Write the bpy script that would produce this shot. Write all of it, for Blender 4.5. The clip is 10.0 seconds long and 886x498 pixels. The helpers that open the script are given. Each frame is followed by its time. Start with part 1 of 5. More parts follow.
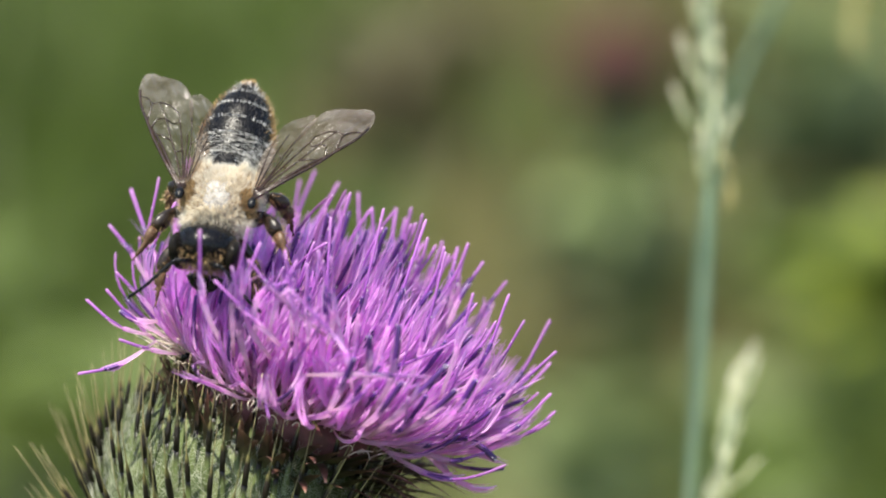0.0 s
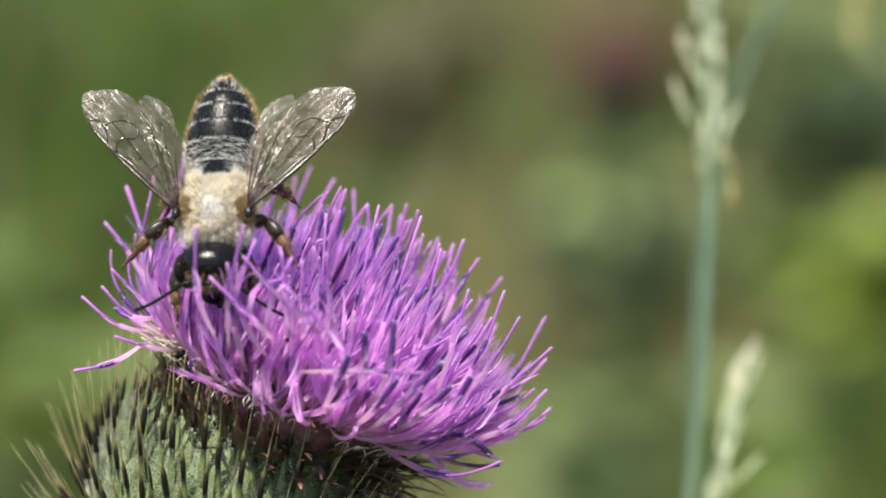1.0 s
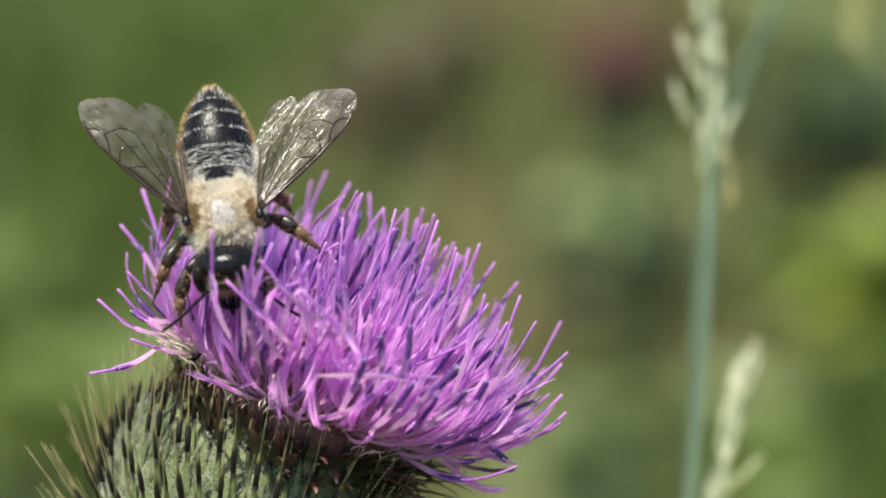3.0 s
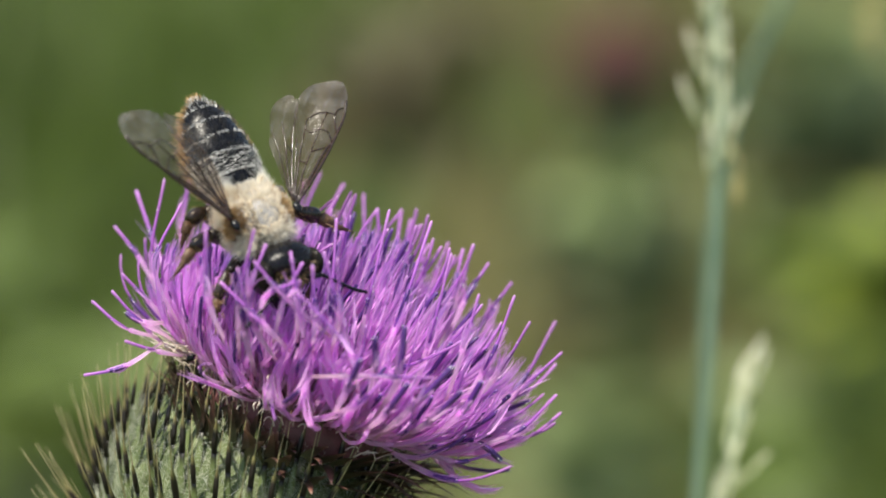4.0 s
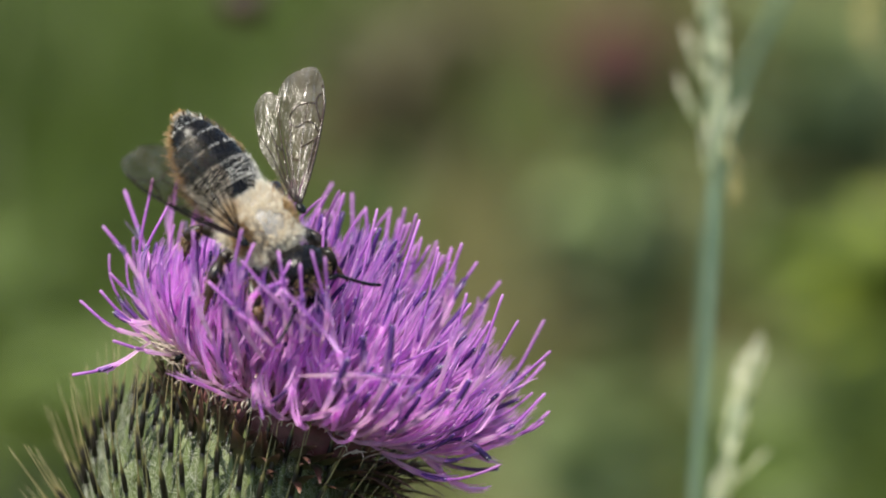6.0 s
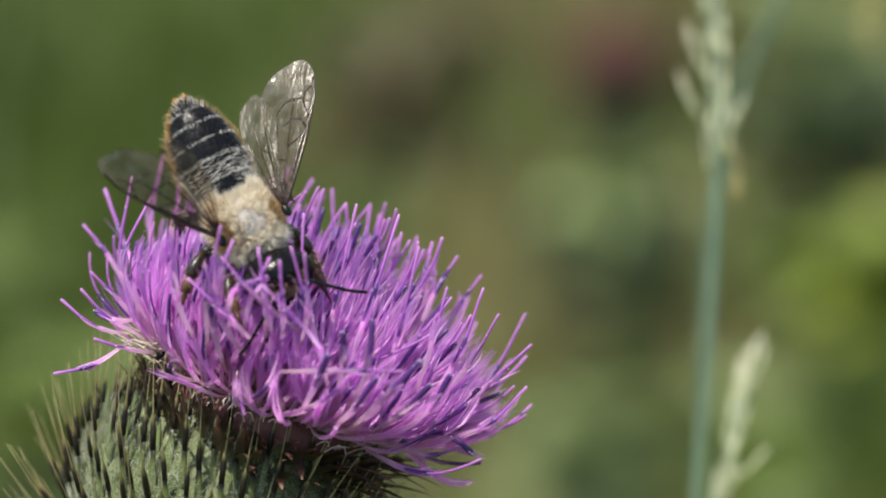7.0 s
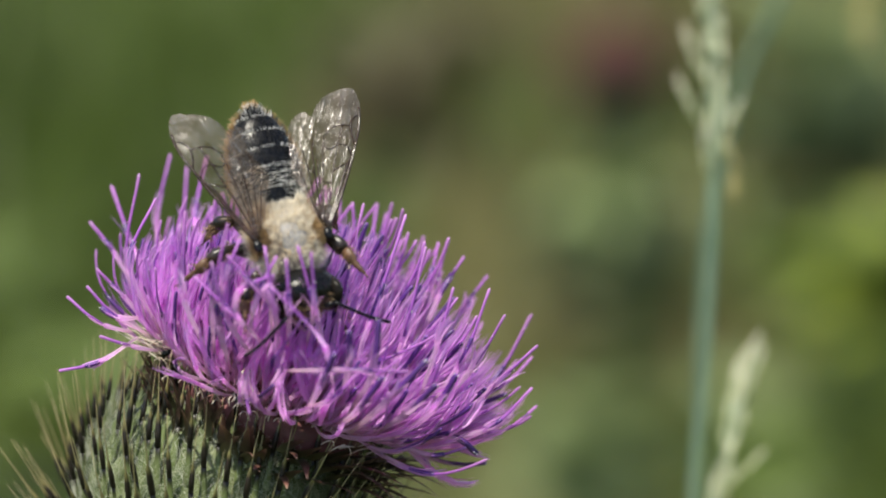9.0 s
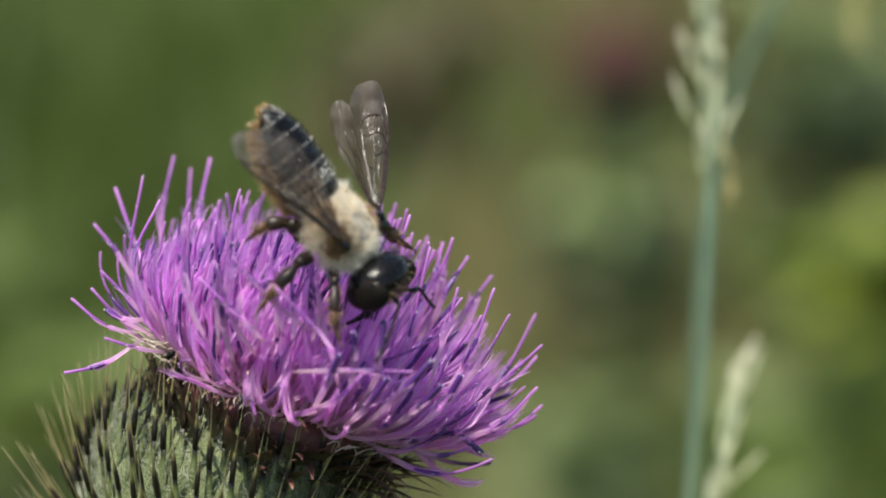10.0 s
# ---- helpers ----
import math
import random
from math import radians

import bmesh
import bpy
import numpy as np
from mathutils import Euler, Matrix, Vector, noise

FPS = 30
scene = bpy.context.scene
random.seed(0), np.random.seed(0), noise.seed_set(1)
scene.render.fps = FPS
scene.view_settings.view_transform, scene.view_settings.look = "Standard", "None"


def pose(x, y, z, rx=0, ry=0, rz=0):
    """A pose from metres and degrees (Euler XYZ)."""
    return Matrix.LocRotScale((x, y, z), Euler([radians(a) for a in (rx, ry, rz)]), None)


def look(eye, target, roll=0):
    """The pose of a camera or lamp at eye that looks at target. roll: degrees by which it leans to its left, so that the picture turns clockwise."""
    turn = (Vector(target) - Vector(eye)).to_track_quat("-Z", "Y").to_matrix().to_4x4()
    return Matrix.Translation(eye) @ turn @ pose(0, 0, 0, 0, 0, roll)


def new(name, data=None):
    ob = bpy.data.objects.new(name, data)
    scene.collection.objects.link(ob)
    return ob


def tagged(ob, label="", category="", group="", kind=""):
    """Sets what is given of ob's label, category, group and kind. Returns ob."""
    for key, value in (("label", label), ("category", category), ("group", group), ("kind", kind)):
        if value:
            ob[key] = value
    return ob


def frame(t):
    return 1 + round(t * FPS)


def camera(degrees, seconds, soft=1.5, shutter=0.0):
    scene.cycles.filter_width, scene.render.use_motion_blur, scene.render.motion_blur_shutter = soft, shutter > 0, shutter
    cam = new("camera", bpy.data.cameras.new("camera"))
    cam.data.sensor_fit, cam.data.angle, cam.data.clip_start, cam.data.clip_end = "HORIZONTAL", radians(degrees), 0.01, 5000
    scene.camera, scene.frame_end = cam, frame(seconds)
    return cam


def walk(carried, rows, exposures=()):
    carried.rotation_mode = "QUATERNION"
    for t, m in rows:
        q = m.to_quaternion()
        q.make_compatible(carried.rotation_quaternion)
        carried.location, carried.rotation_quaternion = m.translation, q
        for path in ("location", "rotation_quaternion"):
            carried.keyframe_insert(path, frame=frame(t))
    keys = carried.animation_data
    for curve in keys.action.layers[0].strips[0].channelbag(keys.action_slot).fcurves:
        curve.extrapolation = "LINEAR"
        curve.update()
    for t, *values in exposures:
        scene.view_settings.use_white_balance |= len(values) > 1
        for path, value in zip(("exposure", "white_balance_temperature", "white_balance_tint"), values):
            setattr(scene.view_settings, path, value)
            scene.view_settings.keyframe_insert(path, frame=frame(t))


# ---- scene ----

# ======== camera: a long close-up lens on a tripod, wide open enough to blur all but the flower ========
cam = camera(12.0, 10.0, soft=1.9, shutter=0.2)
cam.data.dof.use_dof = True
cam.data.dof.focus_distance = 0.2535
cam.data.dof.aperture_fstop = 23
EYE = look((0, -0.25432, 0.65406), (0, 0, 0.60))
walk(cam, [(0, EYE), (10, EYE)], [(0.0, 1.09, 6800, 7), (3.5, 0.97, 6800, 7), (4.5, 0.88, 6800, 7), (6.5, 0.77, 6800, 7), (10.0, 0.73, 6800, 7)])

# ======== daylight ========
TO_SUN = Vector((-0.26, -0.30, 0.92)).normalized()
world = bpy.data.worlds.new("sky")
scene.world = world
world.use_nodes = True
wn = world.node_tree
sky = wn.nodes.new("ShaderNodeTexSky")
sky.sky_type, sky.sun_disc = "NISHITA", False
sky.sun_elevation, sky.sun_rotation = math.asin(TO_SUN.z), math.atan2(TO_SUN.x, TO_SUN.y)
wn.nodes["Background"].inputs["Strength"].default_value = 0.12
wn.links.new(sky.outputs["Color"], wn.nodes["Background"].inputs["Color"])
sun = new("sun", bpy.data.lights.new("sun", "SUN"))
sun.data.energy, sun.data.angle, sun.data.color = 4.2, radians(0.5), (1.0, 0.95, 0.86)
sun.matrix_world = look(tuple(TO_SUN * 10), (0, 0, 0))

# ======== materials ========
def nodes_of(name):
    m = bpy.data.materials.new(name)
    m.use_nodes = True
    return m, m.node_tree, m.node_tree.nodes, m.node_tree.links


def mixed(nt, fac, a, b, blend="MIX"):
    n = nt.nodes.new("ShaderNodeMix")
    n.data_type, n.blend_type = "RGBA", blend
    for sock, v in ((n.inputs[0], fac), (n.inputs[6], a), (n.inputs[7], b)):
        if isinstance(v, bpy.types.NodeSocket):
            nt.links.new(v, sock)
        elif isinstance(v, (int, float)):
            sock.default_value = v
        else:
            sock.default_value = (*v, 1)
    return n.outputs[2]


def grain(nt, scale, detail=3, rough=0.6, stretch=None):
    """Noise in the thing's own space; scale in features a metre."""
    tc = nt.nodes.new("ShaderNodeTexCoord")
    n = nt.nodes.new("ShaderNodeTexNoise")
    n.inputs["Scale"].default_value, n.inputs["Detail"].default_value, n.inputs["Roughness"].default_value = scale, detail, rough
    if stretch:
        mp = nt.nodes.new("ShaderNodeMapping")
        mp.inputs["Scale"].default_value = stretch
        nt.links.new(tc.outputs["Object"], mp.inputs[0])
        nt.links.new(mp.outputs[0], n.inputs["Vector"])
    else:
        nt.links.new(tc.outputs["Object"], n.inputs["Vector"])
    return n.outputs["Fac"]


def ramp(nt, fac, *stops):
    r = nt.nodes.new("ShaderNodeValToRGB")
    while len(r.color_ramp.elements) < len(stops):
        r.color_ramp.elements.new(0.5)
    for e, (p, c) in zip(r.color_ramp.elements, stops):
        e.position, e.color = p, (*c, 1) if not isinstance(c, (int, float)) else (c, c, c, 1)
    nt.links.new(fac, r.inputs[0])
    return r.outputs[0]


def along_of(nt):
    a = nt.nodes.new("ShaderNodeAttribute")
    a.attribute_name = "along"
    return a.outputs["Fac"]


def vary(nt, colour, island=False, amount=0.25):
    """Lightens and darkens from piece to piece."""
    if island:
        r = nt.nodes.new("ShaderNodeNewGeometry").outputs["Random Per Island"]
    else:
        r = nt.nodes.new("ShaderNodeObjectInfo").outputs["Random"]
    mr = nt.nodes.new("ShaderNodeMapRange")
    mr.inputs[3].default_value, mr.inputs[4].default_value = 1 - amount, 1 + amount
    nt.links.new(r, mr.inputs[0])
    h = nt.nodes.new("ShaderNodeHueSaturation")
    nt.links.new(mr.outputs[0], h.inputs["Value"])
    nt.links.new(colour, h.inputs["Color"])
    return h.outputs[0]


def finish(m, colour, rough=0.5, bump=0.0, bump_scale=3000, through_light=0.0, spec=0.5, sheen=0.0, coat=0.0, bump_dist=0.00005):
    """Closes a material: a base colour socket, gloss, fine relief, light that passes through thin parts."""
    nt, nd, ln = m.node_tree, m.node_tree.nodes, m.node_tree.links
    p = nd["Principled BSDF"]
    ln.new(colour, p.inputs["Base Color"])
    p.inputs["Specular IOR Level"].default_value = spec
    p.inputs["Sheen Weight"].default_value = sheen
    p.inputs["Coat Weight"].default_value = coat
    g = grain(nt, bump_scale * 0.6, 2)
    ln.new(ramp(nt, g, (0.3, max(rough - 0.1, 0.02)), (0.7, min(rough + 0.1, 1))), p.inputs["Roughness"])
    if bump:
        b = nd.new("ShaderNodeBump")
        b.inputs["Strength"].default_value, b.inputs["Distance"].default_value = bump, bump_dist
        ln.new(grain(nt, bump_scale, 4), b.inputs["Height"])
        ln.new(b.outputs[0], p.inputs["Normal"])
    if through_light:
        t = nd.new("ShaderNodeBsdfTranslucent")
        ln.new(colour, t.inputs["Color"])
        mx = nd.new("ShaderNodeMixShader")
        mx.inputs[0].default_value = through_light
        ln.new(p.outputs[0], mx.inputs[1])
        ln.new(t.outputs[0], mx.inputs[2])
        ln.new(mx.outputs[0], nd["Material Output"].inputs["Surface"])
    return m


def simple(name, a, b, scale, island=None, amount=0.2, **kw):
    m, nt, nd, ln = nodes_of(name)
    c = mixed(nt, ramp(nt, grain(nt, scale), (0.35, 0.0), (0.65, 1.0)), a, b)
    c = mixed(nt, ramp(nt, grain(nt, scale * 0.17), (0.3, 0.0), (0.7, 0.5)), c, tuple(0.8 * x for x in a))
    if island is not None:
        c = vary(nt, c, island, amount)
    return finish(m, c, **kw)


def lengthwise(name, stops, island=None, amount=0.2, streak=0.15, **kw):
    """A colour that runs from a part's foot to its tip."""
    m, nt, nd, ln = nodes_of(name)
    c = ramp(nt, along_of(nt), *stops)
    c = mixed(nt, streak, c, ramp(nt, grain(nt, 4000, 2, 0.5, (1, 1, 0.15)), (0.3, 0.15), (0.7, 1.0)), "OVERLAY")
    if island is not None:
        c = vary(nt, c, island, amount)
    return finish(m, c, **kw)


COROLLA_STOPS = ((0.0, (0.86, 0.66, 0.76)), (0.25, (0.88, 0.64, 0.86)), (0.6, (0.87, 0.50, 0.88)), (1.0, (0.78, 0.40, 0.82)))
ANTHER_STOPS = ((0.0, (0.36, 0.11, 0.46)), (0.2, (0.10, 0.025, 0.20)), (0.8, (0.05, 0.013, 0.125)), (1.0, (0.16, 0.05, 0.28)))
STYLE_STOPS = ((0.0, (0.36, 0.11, 0.50)), (0.5, (0.50, 0.18, 0.60)), (0.9, (0.62, 0.30, 0.66)), (1.0, (0.78, 0.52, 0.76)))
corolla_mat = lengthwise("corolla", COROLLA_STOPS, False, 0.20, rough=0.55, through_light=0.82, bump=0.3, bump_scale=5000, spec=0.25)
anther_mat = lengthwise("anther", ANTHER_STOPS, False, 0.25, rough=0.4, through_light=0.06, bump=0.3, bump_scale=6000)
style_mat = lengthwise("style", STYLE_STOPS, False, 0.2, rough=0.45, through_light=0.45, spec=0.25)
corolla_mass = lengthwise("corolla_mass", COROLLA_STOPS, True, 0.20, rough=0.55, through_light=0.82, spec=0.25)
anther_mass = lengthwise("anther_mass", ANTHER_STOPS, True, 0.25, rough=0.4, through_light=0.06)
style_mass = lengthwise("style_mass", STYLE_STOPS, True, 0.2, rough=0.45, through_light=0.45, spec=0.25)
BRACT_STOPS = ((0.0, (0.15, 0.19, 0.07)), (0.22, (0.11, 0.14, 0.045)), (0.30, (0.03, 0.032, 0.012)), (0.35, (0.013, 0.009, 0.007)),
               (0.58, (0.016, 0.011, 0.007)), (0.66, (0.16, 0.14, 0.05)), (1.0, (0.40, 0.34, 0.18)))
bract_mat = lengthwise("bract", BRACT_STOPS, False, 0.2, rough=0.45, bump=0.4, through_light=0.15)
bract_mass = lengthwise("bract_mass", BRACT_STOPS, True, 0.2, rough=0.45, bump=0.4, through_light=0.15)
inner_bract_mat = lengthwise("inner_bract", ((0.0, (0.11, 0.11, 0.05)), (0.45, (0.06, 0.035, 0.022)), (0.8, (0.15, 0.065, 0.05)), (1.0, (0.36, 0.24, 0.18))),
                             False, 0.3, rough=0.5, bump=0.3, through_light=0.15)
globe_mat = simple("involucre_skin", (0.045, 0.070, 0.014), (0.20, 0.235, 0.10), 420, rough=0.75, bump=0.5, bump_scale=3500)
receptacle_mat = simple("receptacle", (0.13, 0.05, 0.04), (0.26, 0.10, 0.10), 900, rough=0.6, bump=0.4)
web_mat = simple("cobweb_hair", (0.72, 0.72, 0.62), (0.6, 0.62, 0.5), 2000, rough=0.7, through_light=0.3)
pappus_mat = simple("pappus", (0.90, 0.83, 0.70), (0.80, 0.66, 0.55), 2500, rough=0.5, through_light=0.25)
pollen_mat = simple("pollen", (0.85, 0.80, 0.82), (0.92, 0.90, 0.88), 3000, rough=0.4, through_light=0.2)
stem_mat = simple("stem", (0.16, 0.22, 0.07), (0.22, 0.27, 0.11), 300, rough=0.55, bump=0.5, bump_scale=900)

chitin = simple("black_chitin", (0.004, 0.004, 0.005), (0.008, 0.008, 0.009), 2500, rough=0.26, bump=0.45, bump_scale=7000, spec=0.22)
thorax_mat = simple("thorax_skin", (0.22, 0.21, 0.21), (0.42, 0.41, 0.41), 1500, rough=0.5, bump=0.6, bump_scale=6000)
head_mat = simple("head_chitin", (0.004, 0.004, 0.005), (0.008, 0.007, 0.007), 2500, rough=0.21, bump=0.5, bump_scale=6000, spec=0.24)
chitin_leg = simple("leg_chitin", (0.012, 0.008, 0.006), (0.030, 0.015, 0.009), 1200, rough=0.35, bump=0.4, bump_scale=6000)
tarsus_mat = simple("tarsus", (0.13, 0.066, 0.031), (0.06, 0.030, 0.016), 2500, rough=0.5, bump=0.4)
eye_mat = simple("compound_eye", (0.010, 0.009, 0.008), (0.020, 0.016, 0.012), 1800, rough=0.14, bump=0.15, bump_scale=20000, spec=0.08)
cream_fur = lengthwise("cream_fur", ((0.0, (0.74, 0.64, 0.49)), (0.4, (0.87, 0.80, 0.67)), (1.0, (0.95, 0.92, 0.84))), True, 0.15, streak=0.0, rough=0.45, through_light=0.45, sheen=0.2)
tan_fur = lengthwise("tan_fur", ((0.0, (0.20, 0.12, 0.055)), (0.5, (0.40, 0.26, 0.12)), (1.0, (0.62, 0.46, 0.27))), True, 0.2, streak=0.0, rough=0.45, through_light=0.25)
pale_fur = lengthwise("pale_fur", ((0.0, (0.70, 0.68, 0.63)), (1.0, (0.94, 0.93, 0.90))), True, 0.2, streak=0.0, rough=0.4, through_light=0.2)
orange_fur = lengthwise("orange_fur", ((0.0, (0.36, 0.20, 0.06)), (1.0, (0.62, 0.40, 0.16))), True, 0.2, streak=0.0, rough=0.45, through_light=0.2)
dark_fur = lengthwise("dark_fur", ((0.0, (0.010, 0.008, 0.007)), (1.0, (0.03, 0.025, 0.02))), True, 0.3, streak=0.0, rough=0.5)
vein_mat = simple("wing_vein", (0.018, 0.009, 0.005), (0.045, 0.020, 0.010), 1500, rough=0.22, bump=0.3, spec=0.6)

grass_green = simple("grass_stem", (0.10, 0.16, 0.10), (0.14, 0.20, 0.13), 400, rough=0.45, bump=0.3, bump_scale=1200)
spikelet_mat = lengthwise("spikelet", ((0.0, (0.34, 0.42, 0.17)), (0.6, (0.66, 0.66, 0.46)), (1.0, (0.90, 0.86, 0.74))), False, 0.15, rough=0.5, through_light=0.25)
straw_mat = lengthwise("straw", ((0.0, (0.42, 0.38, 0.16)), (1.0, (0.68, 0.55, 0.22))), False, 0.15, rough=0.5, through_light=0.25)


def leaf_material(name, a, b):
    return simple(name, a, b, 60, True, 0.25, rough=0.5, through_light=0.3, bump=0.4, bump_scale=300, bump_dist=0.0005)


leaf_green = leaf_material("leaf_green", (0.092, 0.138, 0.024), (0.122, 0.168, 0.036))
leaf_pale = leaf_material("leaf_pale", (0.2034, 0.2655, 0.1017), (0.2712, 0.322, 0.1412))
# very dark green; on the two darkest weeds this colour stands for shade
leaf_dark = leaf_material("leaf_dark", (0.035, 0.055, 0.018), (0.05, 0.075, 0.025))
leaf_brown = leaf_material("leaf_brown", (0.092, 0.080, 0.034), (0.122, 0.106, 0.048))
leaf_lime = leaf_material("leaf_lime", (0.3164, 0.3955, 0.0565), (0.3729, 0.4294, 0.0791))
dry_mat = leaf_material("dry_grass", (0.1695, 0.1537, 0.052), (0.2316, 0.2057, 0.0746))
faded_mat = simple("faded_floret", (0.135, 0.045, 0.042), (0.085, 0.030, 0.026), 300, True, 0.3, rough=0.6, through_light=0.15)
meadow_mat = leaf_material("meadow_grass", (0.080, 0.122, 0.017), (0.112, 0.154, 0.025))
fly_mat = simple("fly_body", (0.030, 0.010, 0.006), (0.055, 0.017, 0.010), 900, rough=0.4, bump=0.3)


def wing_material():
    """Thin smoky membrane: mostly clear, a little milky, with a wrinkled gloss."""
    m, nt, nd, ln = nodes_of("wing_membrane")
    nd.remove(nd["Principled BSDF"])
    clear, gloss, milk, pale = nd.new("ShaderNodeBsdfTransparent"), nd.new("ShaderNodeBsdfGlossy"), nd.new("ShaderNodeBsdfTranslucent"), nd.new("ShaderNodeBsdfDiffuse")
    clear.inputs[0].default_value = (0.68, 0.59, 0.51, 1)
    a = along_of(nt)
    tint = mixed(nt, ramp(nt, grain(nt, 900), (0.35, 0.0), (0.65, 1.0)), (0.18, 0.145, 0.115), (0.46, 0.41, 0.36))
    ln.new(tint, milk.inputs[0])
    ln.new(tint, pale.inputs[0])
    gloss.inputs[0].default_value = (0.90, 0.87, 0.88, 1)
    gloss.inputs["Roughness"].default_value = 0.20
    b = nd.new("ShaderNodeBump")
    b.inputs["Strength"].default_value, b.inputs["Distance"].default_value = 1.0, 0.00018
    ln.new(grain(nt, 9000, 2, 0.5, (0.05, 1, 1)), b.inputs["Height"])
    ln.new(b.outputs[0], gloss.inputs["Normal"])
    body, one, two = nd.new("ShaderNodeMixShader"), nd.new("ShaderNodeMixShader"), nd.new("ShaderNodeMixShader")
    body.inputs[0].default_value = 0.6
    ln.new(milk.outputs[0], body.inputs[1])
    ln.new(pale.outputs[0], body.inputs[2])
    ln.new(ramp(nt, a, (0.0, 0.08), (0.50, 0.15), (0.80, 0.29), (1.0, 0.44)), one.inputs[0])
    ln.new(clear.outputs[0], one.inputs[1])
    ln.new(body.outputs[0], one.inputs[2])
    streaks = ramp(nt, grain(nt, 7000, 3, 0.6, (0.06, 1, 1)), (0.42, 0.2), (0.58, 1.0), (0.70, 2.6))
    shine = nd.new("ShaderNodeMath")
    shine.operation = "MULTIPLY"
    ln.new(ramp(nt, a, (0.0, 0.028), (0.55, 0.042), (1.0, 0.060)), shine.inputs[0])
    ln.new(streaks, shine.inputs[1])
    ln.new(shine.outputs[0], two.inputs[0])
    ln.new(one.outputs[0], two.inputs[1])
    ln.new(gloss.outputs[0], two.inputs[2])
    ln.new(two.outputs[0], nd["Material Output"].inputs["Surface"])
    return m


wing_mat = wing_material()


def ground_material():
    m, nt, nd, ln = nodes_of("meadow_ground")
    c = mixed(nt, ramp(nt, grain(nt, 2.2, 3), (0.42, 0.0), (0.58, 1.0)), (0.066, 0.107, 0.013), (0.090, 0.080, 0.03))
    c = mixed(nt, ramp(nt, grain(nt, 45, 4), (0.35, 0.0), (0.65, 0.7)), c, (0.05, 0.07, 0.025))
    return finish(m, c, rough=0.85, bump=0.6, bump_scale=60, bump_dist=0.01)


ground_mat = ground_material()

